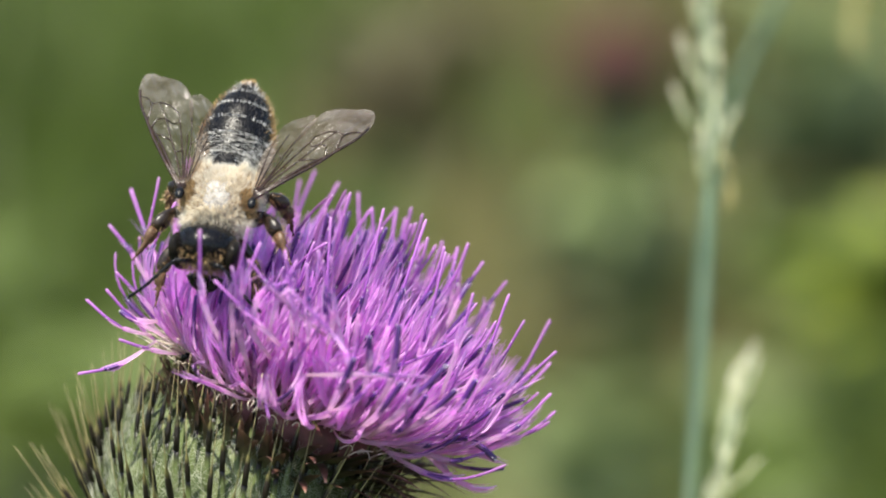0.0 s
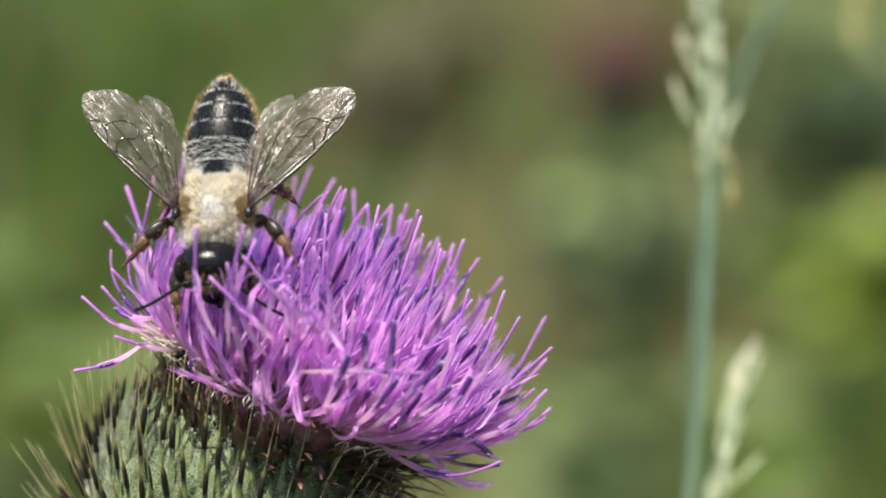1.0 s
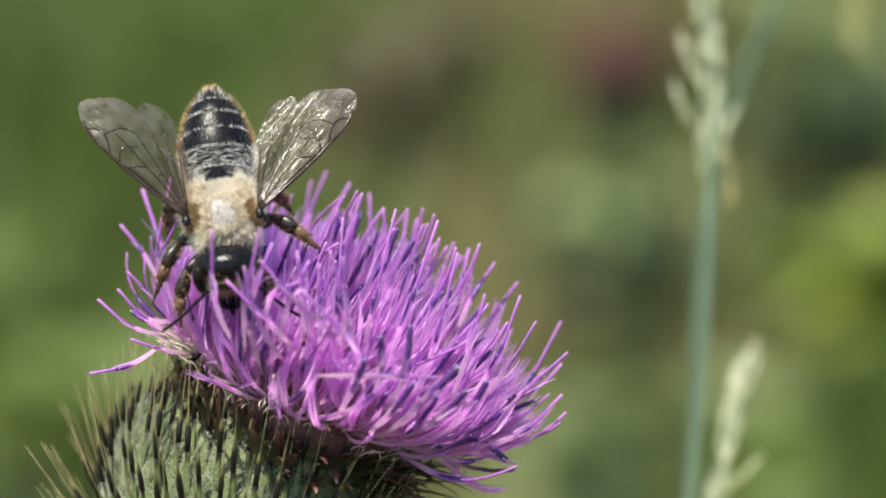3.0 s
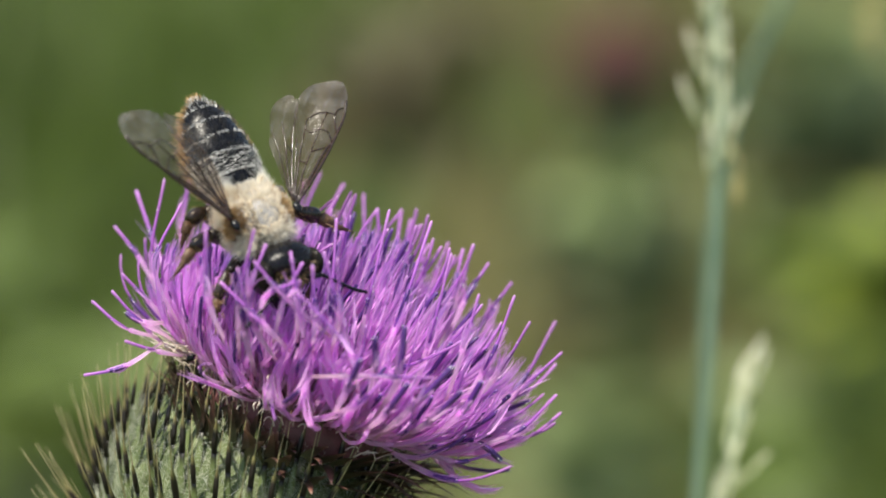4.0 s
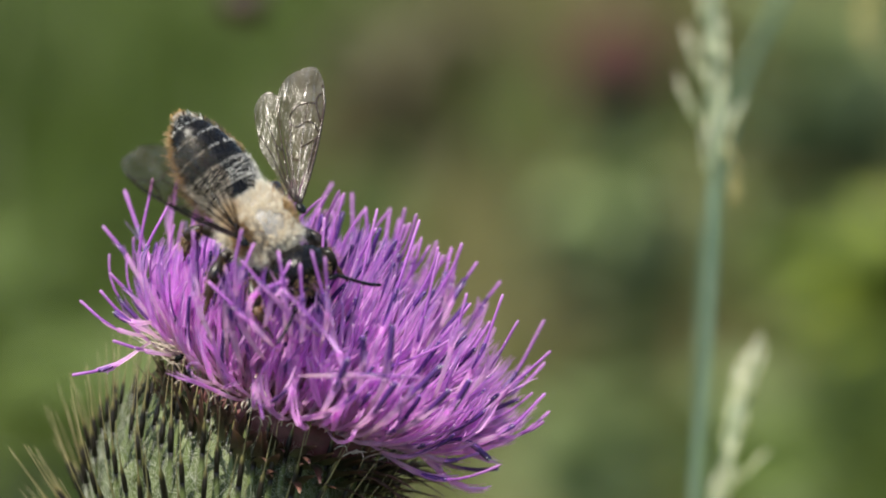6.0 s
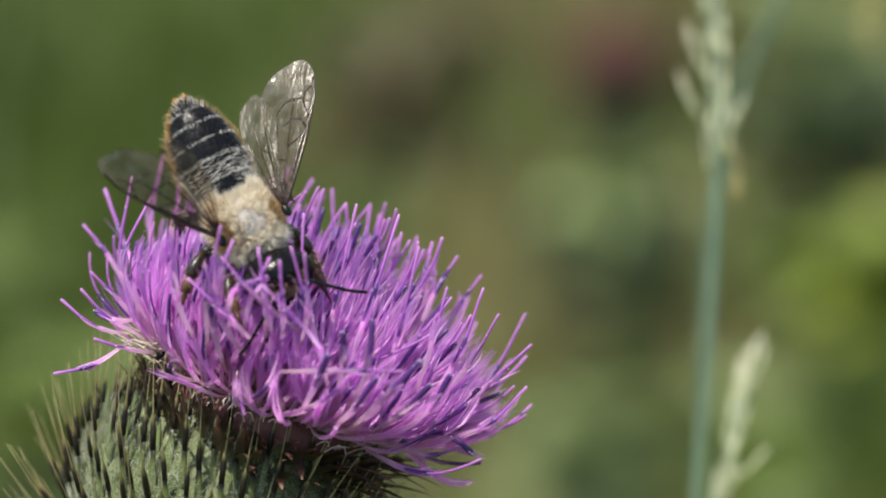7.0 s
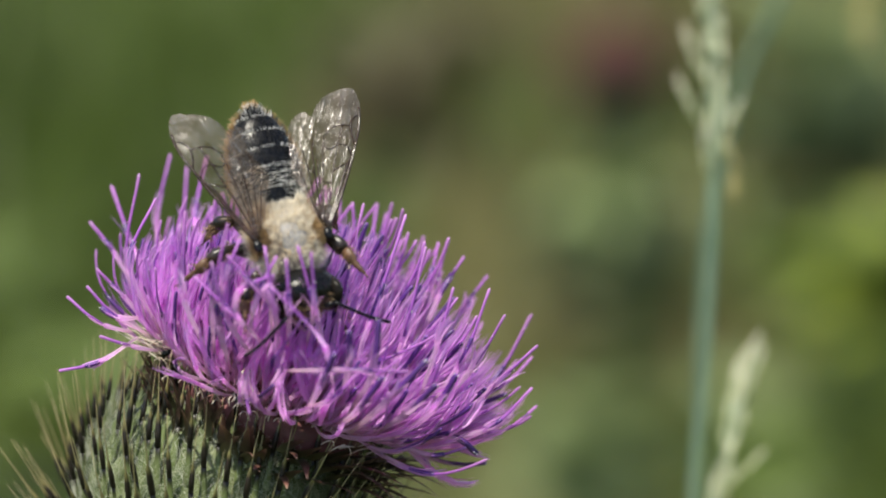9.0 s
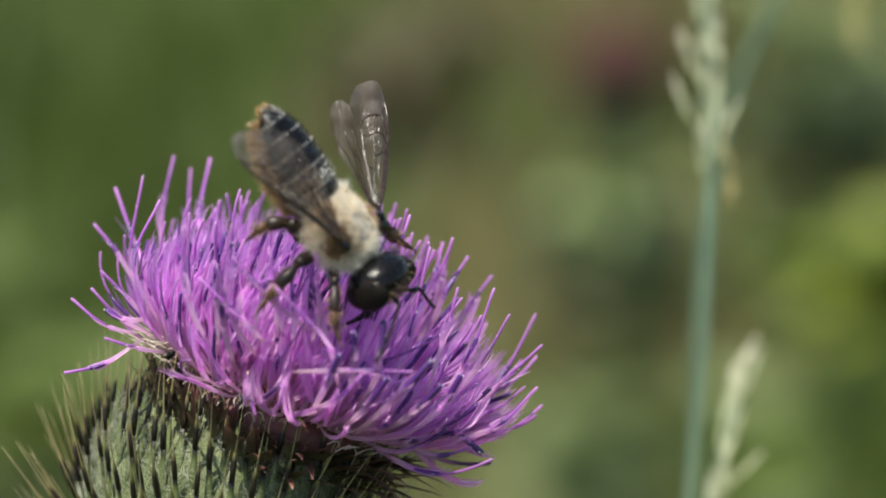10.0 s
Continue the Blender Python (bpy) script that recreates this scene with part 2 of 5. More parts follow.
# ======== building tools: shapes in millimetres, objects in metres ========
class Geo:
    """Vertices, faces, material slots and a foot-to-tip value for each vertex."""

    def __init__(self):
        self.v, self.f, self.m, self.a = [], [], [], []

    def vert(self, p, a=0.0):
        self.v.append(tuple(p))
        self.a.append(a)
        return len(self.v) - 1

    def face(self, ids, mi=0):
        self.f.append(tuple(ids))
        self.m.append(mi)

    def tube(self, pts, radii, sides=6, mi=0, a0=0.0, a1=1.0, flat=1.0, side=None):
        """A tube along points; flat squeezes it across side."""
        pts = [Vector(p) for p in pts]
        n = len(pts)
        rings = []
        for i, p in enumerate(pts):
            d = (pts[min(i + 1, n - 1)] - pts[max(i - 1, 0)]).normalized()
            s = Vector(side) if side else (Vector((0, 1, 0)) if abs(d.y) < 0.9 else Vector((1, 0, 0)))
            u = (s - d * s.dot(d)).normalized()
            w = d.cross(u)
            a = a0 + (a1 - a0) * i / (n - 1)
            r = radii[i]
            rings.append([self.vert(p + u * (r * flat * math.cos(k * math.tau / sides)) + w * (r * math.sin(k * math.tau / sides)), a) for k in range(sides)])
        for r0, r1 in zip(rings, rings[1:]):
            for k in range(sides):
                self.face((r0[k], r0[(k + 1) % sides], r1[(k + 1) % sides], r1[k]), mi)
        for ring, p, a in ((rings[0][::-1], pts[0], a0), (rings[-1], pts[-1], a1)):
            c = self.vert(p, a)
            for k in range(sides):
                self.face((ring[k], ring[(k + 1) % sides], c), mi)

    def strip(self, pts, widths, side, mi=0, a0=0.0, a1=1.0, fold=0.0):
        """A leaf-like blade along points, with a fold along its middle."""
        pts = [Vector(p) for p in pts]
        n, last = len(pts), None
        for i, p in enumerate(pts):
            d = (pts[min(i + 1, n - 1)] - pts[max(i - 1, 0)]).normalized()
            s = Vector(side)
            u = (s - d * s.dot(d)).normalized()
            up = d.cross(u)
            a = a0 + (a1 - a0) * i / (n - 1)
            row = (self.vert(p + u * widths[i] + up * (fold * widths[i]), a), self.vert(p, a), self.vert(p - u * widths[i] + up * (fold * widths[i]), a))
            if last:
                self.face((last[0], last[1], row[1], row[0]), mi)
                self.face((last[1], last[2], row[2], row[1]), mi)
            last = row

    def blob(self, centre, radii, seg=20, rings=12, mi=0, turn=None, dent=None):
        """An ellipsoid, turned, with its surface shifted by dent(direction)."""
        centre, turn = Vector(centre), turn or Matrix()
        grid = []
        for j in range(rings + 1):
            th = math.pi * j / rings
            row = []
            for k in range(seg if 0 < j < rings else 1):
                ph = math.tau * k / seg
                n = Vector((math.sin(th) * math.cos(ph), math.sin(th) * math.sin(ph), math.cos(th)))
                q = Vector((n.x * radii[0], n.y * radii[1], n.z * radii[2])) * (1 + (dent(n) if dent else 0))
                row.append(self.vert(centre + turn.to_3x3() @ q, 1 - j / rings))
            grid.append(row)
        for j in range(rings):
            a, b = grid[j], grid[j + 1]
            for k in range(seg):
                k2 = (k + 1) % seg
                if len(a) == 1:
                    self.face((a[0], b[k], b[k2]), mi)
                elif len(b) == 1:
                    self.face((a[k], b[0], a[k2]), mi)
                else:
                    self.face((a[k], b[k], b[k2], a[k2]), mi)

    def hair(self, p, n, length, width, droop, rnd, mi=0):
        """One bent tapering hair."""
        n = (Vector(n) + Vector((rnd.gauss(0, 1), rnd.gauss(0, 1), rnd.gauss(0, 1))) * 0.16).normalized()
        side = n.cross(Vector((rnd.gauss(0, 1), rnd.gauss(0, 1), rnd.gauss(0, 1)))).normalized() * width
        p = Vector(p)
        mid = p + n * length * 0.55 + Vector(droop) * length * 0.12
        tip = p + n * length + Vector(droop) * length * 0.45
        a, b = self.vert(p - side, 0), self.vert(p + side, 0)
        c, d = self.vert(mid - side * 0.8, 0.5), self.vert(mid + side * 0.8, 0.5)
        e = self.vert(tip, 1)
        self.face((a, b, d, c), mi)
        self.face((c, d, e), mi)

    def add(self, other, m=None, mi=0):
        """Another shape, moved by m."""
        k = len(self.v)
        self.v += [tuple(m @ Vector(p)) if m else p for p in other.v]
        self.a += other.a
        self.f += [tuple(i + k for i in f) for f in other.f]
        self.m += [i + mi for i in other.m]

    def mesh(self, name, materials, scale=0.001, smooth=True):
        me = bpy.data.meshes.new(name)
        me.from_pydata([(x * scale, y * scale, z * scale) for x, y, z in self.v], [], self.f)
        for mt in materials:
            me.materials.append(mt)
        me.polygons.foreach_set("material_index", self.m)
        me.polygons.foreach_set("use_smooth", [smooth] * len(self.f))
        at = me.attributes.new("along", "FLOAT", "POINT")
        at.data.foreach_set("value", self.a)
        me.update()
        return me


def part(name, geo, materials, parent, label="", smooth=True):
    """Links a shape, or a mesh that is shared, as one object under a thing or a part."""
    me = geo.mesh(name, materials if isinstance(materials, (list, tuple)) else [materials], smooth=smooth) if isinstance(geo, Geo) else geo
    ob = new(name, me)
    ob.parent = parent
    return tagged(ob, label)


def thing(name, label, category, m=None, group="", kind=""):
    ob = new(name)
    ob.empty_display_size = 0.01
    if m is not None:
        ob.matrix_world = m
    return tagged(ob, label, category, group, kind)


def bow(points, steps):
    """A smooth line through points, whatever their spacing."""
    P = [Vector(p) for p in points]
    h = [max((b - a).length, 1e-9) for a, b in zip(P, P[1:])]
    k = [(b - a) / d for a, b, d in zip(P, P[1:], h)]
    T = [k[0]] + [(k[i] * h[i + 1] + k[i + 1] * h[i]) / (h[i] + h[i + 1]) for i in range(len(k) - 1)] + [k[-1]]
    out = []
    for i, d in enumerate(h):
        for q in range(steps):
            t = q / steps
            out.append(P[i] * (2 * t ** 3 - 3 * t ** 2 + 1) + T[i] * d * (t ** 3 - 2 * t ** 2 + t) + P[i + 1] * (3 * t ** 2 - 2 * t ** 3) + T[i + 1] * d * (t ** 3 - t ** 2))
    return out + [P[-1]]


# ======== ground ========
def make_ground():
    g = Geo()
    n, ids = 60, {}
    for i in range(n + 1):
        for j in range(n + 1):
            u, v = 2 * i / n - 1, 2 * j / n - 1
            x, y = 200 * u * abs(u) ** 3 * 3, 200 * v * abs(v) ** 3 * 3
            z = 0.03 * noise.noise(Vector((x * 0.8, y * 0.8, 0))) - 0.02 + 0.4 * min(1, (abs(x) + abs(y)) / 60) * noise.noise(Vector((x * 0.04, y * 0.04, 3)))
            ids[i, j] = g.vert((x, y, min(z, 0.0) if abs(x) + abs(y) < 1 else z))
    for i in range(n):
        for j in range(n):
            g.face((ids[i, j], ids[i + 1, j], ids[i + 1, j + 1], ids[i, j + 1]))
    ob = new("ground", g.mesh("ground", [ground_mat], 1.0))
    tagged(ob, "sunlit meadow ground of green and dry brown patches", "ground", kind="structure")


make_ground()


def make_meadow():
    """Blades and low leaves on the ground behind the flower, far out of focus."""
    rnd = random.Random(5)
    for name, mat, count, tall, label, test in (
        ("meadow_grass", meadow_mat, 30000, 0.13, "short green meadow grass, sunlit, far behind", lambda x, y: noise.noise(Vector((x * 3.2 + 4, y * 1.6, 0))) > -0.18 or x < -0.02),
        ("dry_grass", dry_mat, 16000, 0.16, "dry tan meadow grass in patches", lambda x, y: x > -0.02 and noise.noise(Vector((x * 3.2 + 4, y * 1.6, 0))) < 0.12),
        ("low_leaves", leaf_dark, 7000, 0.09, "dark low meadow leaves among the grass", lambda x, y: noise.noise(Vector((x * 2.6, y * 1.5, 7))) > 0.1)):
        g = Geo()
        made = 0
        while made < count:
            if made % 5 < 4:   # thicker on the sunny side behind the thistle, thinning out sideways
                d, az = rnd.uniform(0.75, 6.2), rnd.gauss(math.pi / 2, 0.42)
                x, y = d * math.cos(az), d * math.sin(az)
            else:
                d, az = 5 * math.sqrt(rnd.uniform(0.01, 1)), rnd.uniform(0, math.tau)
                x, y = d * math.cos(az), d * math.sin(az)
            if not test(x, y):
                continue
            made += 1
            h, az = tall * rnd.uniform(0.5, 1.3), rnd.uniform(0, math.tau)
            out = Vector((math.cos(az), math.sin(az), 0))
            base = Vector((x, y, -0.03))
            w = h * (0.05 if name != "low_leaves" else 0.22)
            lean = rnd.uniform(0.1, 0.5)
            pts = [base, base + out * h * lean * 0.3 + Vector((0, 0, h * 0.55)), base + out * h * lean + Vector((0, 0, h * (1 - lean * 0.4)))]
            g.strip(pts, (w * 0.7, w, 0.001), (-out.y, out.x, 0), fold=0.2)
        ob = new(name, g.mesh(name, [mat], 1.0))
        tagged(ob, label, "grass", kind="stuff")


make_meadow()


def leaf_shape(length, width, curl, steps=7):
    g = Geo()
    pts = [(length * i / steps, 0, -curl * length * (i / steps) ** 2) for i in range(steps + 1)]
    ws = [width * math.sin(math.pi * (0.06 + 0.94 * (i / steps) ** 0.8)) ** 0.8 + 0.05 for i in range(steps)] + [0.05]
    g.strip(pts, ws, (0, 1, 0), fold=0.25)
    return g


def weed(name, label, category, foot, top, leaves, size, mats, seed, spread=1.0):
    """A plant with a thin stem and leaves round its upper part; foot and top in metres."""
    rnd = random.Random(seed)
    ob = thing(name, label, category, Matrix.Translation(foot), "plants behind")
    rise = (Vector(top) - Vector(foot)) * 1000
    g = Geo()
    line = bow([(0, 0, -60), (rise.x * 0.1, rise.y * 0.1, rise.z * 0.45), tuple(rise)], 6)
    g.tube(line, [2.4 - 1.6 * i / (len(line) - 1) for i in range(len(line))], 7)
    part("stem", g, stem_mat, ob)
    shapes = [leaf_shape(size * s, size * s * 0.27, c).mesh("leaf", [m]) for m in mats for s, c in ((1.0, 0.25), (0.8, 0.45), (1.15, 0.1))]
    for i in range(leaves):
        lf = part("leaf", rnd.choice(shapes), None, ob)
        f = 1 - rnd.random() ** 1.6 * 0.16 * spread
        p = line[-1] * f + line[-3] * (1 - f) if f < 1 else line[-1]
        lf.matrix_basis = Matrix.Translation(p * 0.001) @ pose(0, 0, 0, rnd.uniform(-25, 25), rnd.uniform(-50, 20), i * 137.5 + rnd.uniform(-20, 20))
    return ob


def make_background_plants():
    weed("pale_weed", "pale grey-green leafy weed standing in the meadow", "weed", (0.05, 0.76, 0), (0.040, 0.728, 0.463), 22, 19, [leaf_pale], 1, 0.7)
    weed("pale_weed", "pale grey-green leafy weed standing in the meadow", "weed", (0.03, 0.64, 0), (0.0315, 0.618, 0.430), 30, 17, [leaf_pale], 2, 0.7)
    # two weeds added where the meadow is shaded; dark leaves paint that shade
    weed("shade_weed", "dark green leafy weed, meadow shade put into its leaf colour", "weed", (0.11, 0.86, 0), (0.104, 0.829, 0.462), 46, 30, [leaf_dark], 3)
    weed("shade_weed", "dark green leafy weed, meadow shade put into its leaf colour", "weed", (0.04, 0.82, 0), (0.043, 0.80, 0.433), 44, 26, [leaf_dark], 4)
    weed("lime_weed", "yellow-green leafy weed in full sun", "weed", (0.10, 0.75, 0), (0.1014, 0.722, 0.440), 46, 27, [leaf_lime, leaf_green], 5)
    weed("green_weed", "mid-green leafy weed standing in the meadow grass", "weed", (0.07, 0.66, 0), (0.074, 0.65, 0.412), 12, 16, [leaf_green], 6)
    for x, y, z, n in ((-0.104, 0.814, 0.386, 7), (-0.078, 0.84, 0.372, 8), (-0.128, 0.86, 0.40, 9)):
        weed("green_weed", "mid-green leafy weed standing in the meadow grass", "weed", (x, y + 0.02, 0), (x, y, z), 44, 30, [leaf_green], n, 1.6)
    weed("brown_weed", "brown half-withered leafy weed in the meadow", "weed", (-0.0085, 1.061, 0), (-0.0085, 1.031, 0.4487), 26, 34, [leaf_brown], 31, 2.5)
    weed("pale_weed", "pale grey-green leafy weed standing in the meadow", "weed", (0.1011, 0.913, 0), (0.1011, 0.883, 0.4739), 34, 26, [leaf_pale], 22, 1.0)
    weed("green_weed", "mid-green leafy weed standing in the meadow grass", "weed", (0.0812, 0.745, 0), (0.0812, 0.7154, 0.407), 26, 26, [leaf_pale, leaf_green], 23, 1.0)
    weed("green_weed", "mid-green leafy weed standing in the meadow grass", "weed", (0.0849, 0.852, 0), (0.0849, 0.8219, 0.427), 20, 24, [leaf_pale, leaf_green], 24, 1.0)
    weed("pale_weed", "pale grey-green leafy weed standing in the meadow", "weed", (0.0273, 0.665, 0), (0.0273, 0.6354, 0.4153), 34, 17, [leaf_pale], 41, 0.7)
    weed("brown_weed", "brown half-withered leafy weed in the meadow", "weed", (-0.0207, 1.057, 0), (-0.0207, 1.027, 0.43), 22, 34, [leaf_brown], 34, 2.5)
    # a faded thistle head far behind
    ob = thing("faded_thistle", "faded dull red thistle head on a thin stem", "thistle", Matrix.Translation((0.0475, 0.76, -0.007)), "plants behind")
    g = Geo()
    line = bow([(0, 0, -50), (2, 2, 220), (-5, -25, 480)], 6)
    g.tube(line, [2.2 - 1.0 * i / (len(line) - 1) for i in range(len(line))], 7)
    part("stem", g, stem_mat, ob)
    g = Geo()
    g.blob((-5.5, -25, 485), (10, 10, 9))
    part("involucre", g, leaf_dark, ob)
    g, rnd = Geo(), random.Random(8)
    for i in range(320):
        az, th = rnd.uniform(0, math.tau), rnd.uniform(0, 1.4)
        n = Vector((math.sin(th) * math.cos(az), math.sin(th) * math.sin(az), math.cos(th)))
        c = Vector((-5.5, -25, 490))
        g.tube([c, c + n * 9, c + n * rnd.uniform(13, 17)], (0.8, 0.8, 0.3), 4)
    part("floret_tuft", g, faded_mat, ob, "dull red faded florets")


make_background_plants()


# ======== grass stalks beside the thistle ========
def spikelet_mesh(name, length, mat):
    """A closed grass spikelet: overlapping pointed scales."""
    g = Geo()
    for i in range(5):
        s = 1 if i % 2 else -1
        z0 = length * 0.13 * i
        l = length * (0.55 - 0.02 * i)
        pts = [(s * 0.10, 0, z0), (s * length * 0.075, 0, z0 + l * 0.45), (s * length * 0.05, 0, z0 + l)]
        g.tube(pts, (length * 0.015, length * 0.036, 0.02), 6, flat=0.6, a0=0.2 * i / 5, a1=0.6 + 0.4 * i / 5)
    return g.mesh(name, [mat])


SPIKELETS = [spikelet_mesh("spikelet", l, spikelet_mat) for l in (4.4, 5.4, 6.4)]


def grass_stalk(label, base, points, head_from, count, seed, thick, spread, material=grass_green, meshes=SPIKELETS, side=()):
    """points in metres from the ground up; spikelets sit on the line past head_from (0 to 1); side gives foot, tip and mesh of those that stand off."""
    rnd = random.Random(seed)
    ob = thing("grass_stalk", label, "grass", Matrix.Translation(base), "grass stalks")
    line = bow([(Vector(p) - Vector(base)) * 1000 for p in points], 10)
    n = len(line)
    g = Geo()
    g.tube(line, [thick * (1 if i / n < head_from else 0.5) for i in range(n)], 8)
    part("stem", g, material, ob)
    tail = line[int(n * head_from):]
    for i in range(count):
        f = i / max(count - 1, 1) * (len(tail) - 1.01)
        p = tail[int(f)].lerp(tail[int(f) + 1], f - int(f))
        d = (tail[int(f) + 1] - tail[int(f)]).normalized()
        sp = part("spikelet", meshes[rnd.randrange(len(meshes))], None, ob)
        q = d.to_track_quat("Z", "Y").to_matrix().to_4x4()
        sp.matrix_basis = Matrix.Translation(p * 0.001) @ q @ pose(0, 0, 0, 0, 0, i * 180 + rnd.uniform(-50, 50)) @ pose(0, 0, 0, 0, 3 + spread * rnd.random() ** 3.5, 0)
    for foot, tip, me in side:
        way = Vector(tip) - Vector(foot)
        part("spikelet", me, None, ob).matrix_basis = Matrix.Translation(Vector(foot) - Vector(base)) @ way.to_track_quat("Z", "Y").to_matrix().to_4x4() @ Matrix.Scale(way.length / 0.0056, 4)
    return ob


STRAW_SPIKELET = spikelet_mesh("spikelet", 5.4, straw_mat)
STALKS = [
    grass_stalk("upright flowering grass stalk with pale spikelets on a blue-green stem", (0.012, 0.040, -0.02),
                [(0.012, 0.040, -0.02), (0.0135, 0.035, 0.30), (0.0182, 0.0383, 0.5735), (0.0196, 0.0433, 0.5950), (0.0192, 0.0465, 0.6130)], 0.755, 18, 11, 0.46, 12,
                side=[((0.0186, 0.0427, 0.5995), (0.0166, 0.0437, 0.6038), SPIKELETS[1]), ((0.0190, 0.0437, 0.6022), (0.0171, 0.0446, 0.6073), SPIKELETS[1]), ((0.0204, 0.0428, 0.5992), (0.0217, 0.0434, 0.6021), SPIKELETS[1]), ((0.0203, 0.0427, 0.599), (0.0215, 0.0422, 0.5964), STRAW_SPIKELET), ((0.021, 0.0423, 0.5969), (0.021, 0.0416, 0.5939), STRAW_SPIKELET)]),
    grass_stalk("shorter flowering grass stalk with a narrow pale head", (0.014, 0.036, -0.02),
                [(0.014, 0.036, -0.02), (0.0160, 0.034, 0.35), (0.0187, 0.0352, 0.5700), (0.0211, 0.0370, 0.5808)], 0.66, 15, 12, 0.50, 7,
                side=[((0.0203, 0.0355, 0.5747), (0.0215, 0.0359, 0.5765), SPIKELETS[1]), ((0.0212, 0.0357, 0.5756), (0.0233, 0.0362, 0.5779), SPIKELETS[1])]),
    grass_stalk("thin grass stem leaning away behind the flowering stalk", (0.010, 0.085, -0.02),
                [(0.010, 0.085, -0.02), (0.0170, 0.075, 0.45), (0.0207, 0.0741, 0.5637), (0.0222, 0.0793, 0.5883), (0.0235, 0.0806, 0.5946), (0.0281, 0.0828, 0.6048), (0.033, 0.084, 0.617)], 0.96, 2, 13, 0.32, 20),
    grass_stalk("drooping straw-yellow grass head", (0.050, 0.115, -0.02),
                [(0.050, 0.115, -0.02), (0.048, 0.110, 0.40), (0.043, 0.106, 0.612), (0.038, 0.103, 0.6075), (0.0362, 0.102, 0.5990)], 0.82, 5, 14, 0.4, 14, straw_mat,
                [spikelet_mesh("spikelet", 4.0, straw_mat)]),
]

# ======== the thistle ========
HEAD_AT = Vector((-0.00990, -0.00190, 0.59120))
RIGHT, UP, AWAY = Vector((1, 0, 0)), Vector((0, 0.2079, 0.9781)), Vector((0, 0.9781, -0.2079))
LEAN, NOD = radians(21), radians(9)
AXIS = math.cos(NOD) * (math.sin(LEAN) * RIGHT + math.cos(LEAN) * UP) - math.sin(NOD) * AWAY
ACROSS = math.cos(LEAN) * RIGHT - math.sin(LEAN) * UP
HEAD = Matrix.Translation(HEAD_AT) @ Matrix((ACROSS, AXIS.cross(ACROSS), AXIS)).transposed().to_4x4()
FOOT = Vector((-0.024, -0.003, 0))

thistle = thing("thistle", "tall thistle with one open purple flower head leaning over", "thistle", Matrix.Translation(FOOT))
HEAD_LOCAL = Matrix.Translation(-FOOT) @ HEAD
# the globe under the florets stands upright, its middle below the leaning flower head
GLOBE_IN_HEAD = Matrix.Translation((-0.3, 0.3, -8.7)) @ Matrix.Rotation(radians(-16), 4, "Y") @ Matrix.Rotation(radians(-6), 4, "X")
GLOBE_LOCAL = HEAD_LOCAL @ Matrix.Translation(GLOBE_IN_HEAD.translation * 0.001) @ GLOBE_IN_HEAD.to_3x3().to_4x4()


def floret_shape(at, seed, kind="style", stout=1.0):
    """One floret along the line at(0 to 1), millimetres: a pale tube that splits into long narrow lobes round an anther column.
    kind: "young" keeps its anthers between the lobes, "style" has a long style standing out, "dark" ends at a bare dark anther column."""
    rnd = random.Random(seed)
    g = Geo()
    k = stout
    g.tube([at(t) for t in (0.0, 0.15, 0.28, 0.40, 0.46)], (0.12 * k, 0.15 * k, 0.19 * k, 0.23 * k, 0.22 * k), 6, 0, 0.0, 0.42)
    a1 = {"dark": 1.0, "young": 0.80}.get(kind) or rnd.choice((0.62, 0.66, 0.70))
    for j in range(5):
        az = j * math.tau / 5 + rnd.uniform(-0.4, 0.4)
        o = Vector((math.cos(az), math.sin(az), 0))
        end = {"dark": rnd.uniform(0.62, 0.84), "young": rnd.uniform(0.80, 1.0)}.get(kind) or a1 + rnd.uniform(-0.06, 0.06)
        w = rnd.uniform(0.0, 0.15) if rnd.random() < 0.7 else rnd.uniform(0.3, 0.8)
        c = Vector((rnd.gauss(0, 0.10), rnd.gauss(0, 0.10), 0))
        pts = [at(0.42 + (end - 0.42) * f) + o * (0.19 * k + w * f * f) + c * math.sin(f * 3.1) for f in (0, 0.3, 0.6, 0.85, 1.0)]
        g.strip(pts, (0.155 * k, 0.15 * k, 0.125 * k, 0.085 * k, 0.03), (-o.y, o.x, 0), 0, 0.40, 1.0, fold=0.35)
    if kind == "dark" or kind == "style" and seed % 2:
        steps = (0.42, 0.42 + (a1 - 0.42) * 0.3, 0.42 + (a1 - 0.42) * 0.6, 0.42 + (a1 - 0.42) * 0.85, a1 - 0.012, a1)
        g.tube([at(t) for t in steps], tuple(r * k for r in (0.12, 0.185, 0.20, 0.195, 0.165, 0.10)), 7, 1)
    if kind == "style":
        m = (a1 + 1) / 2
        g.tube([at(0.5), at(a1), at((a1 + m) / 2), at(m), at((1 + m) / 2), at(0.985), at(1.0)], (0.09, 0.10, 0.098, 0.092, 0.094, 0.105, 0.05), 6, 2)
    if kind != "young":
        for i in range(rnd.randrange(3, 8)):   # grains of pollen
            t = a1 - abs(rnd.gauss(0, 0.05)) if i % 3 else rnd.uniform(0.5, 0.99)
            az = rnd.uniform(0, math.tau)
            r = 0.18 * k if t < a1 else 0.1
            g.blob(at(t) + Vector((math.cos(az) * r, math.sin(az) * r, 0)), (rnd.uniform(0.03, 0.055),) * 3, 5, 3, 3)
    return g


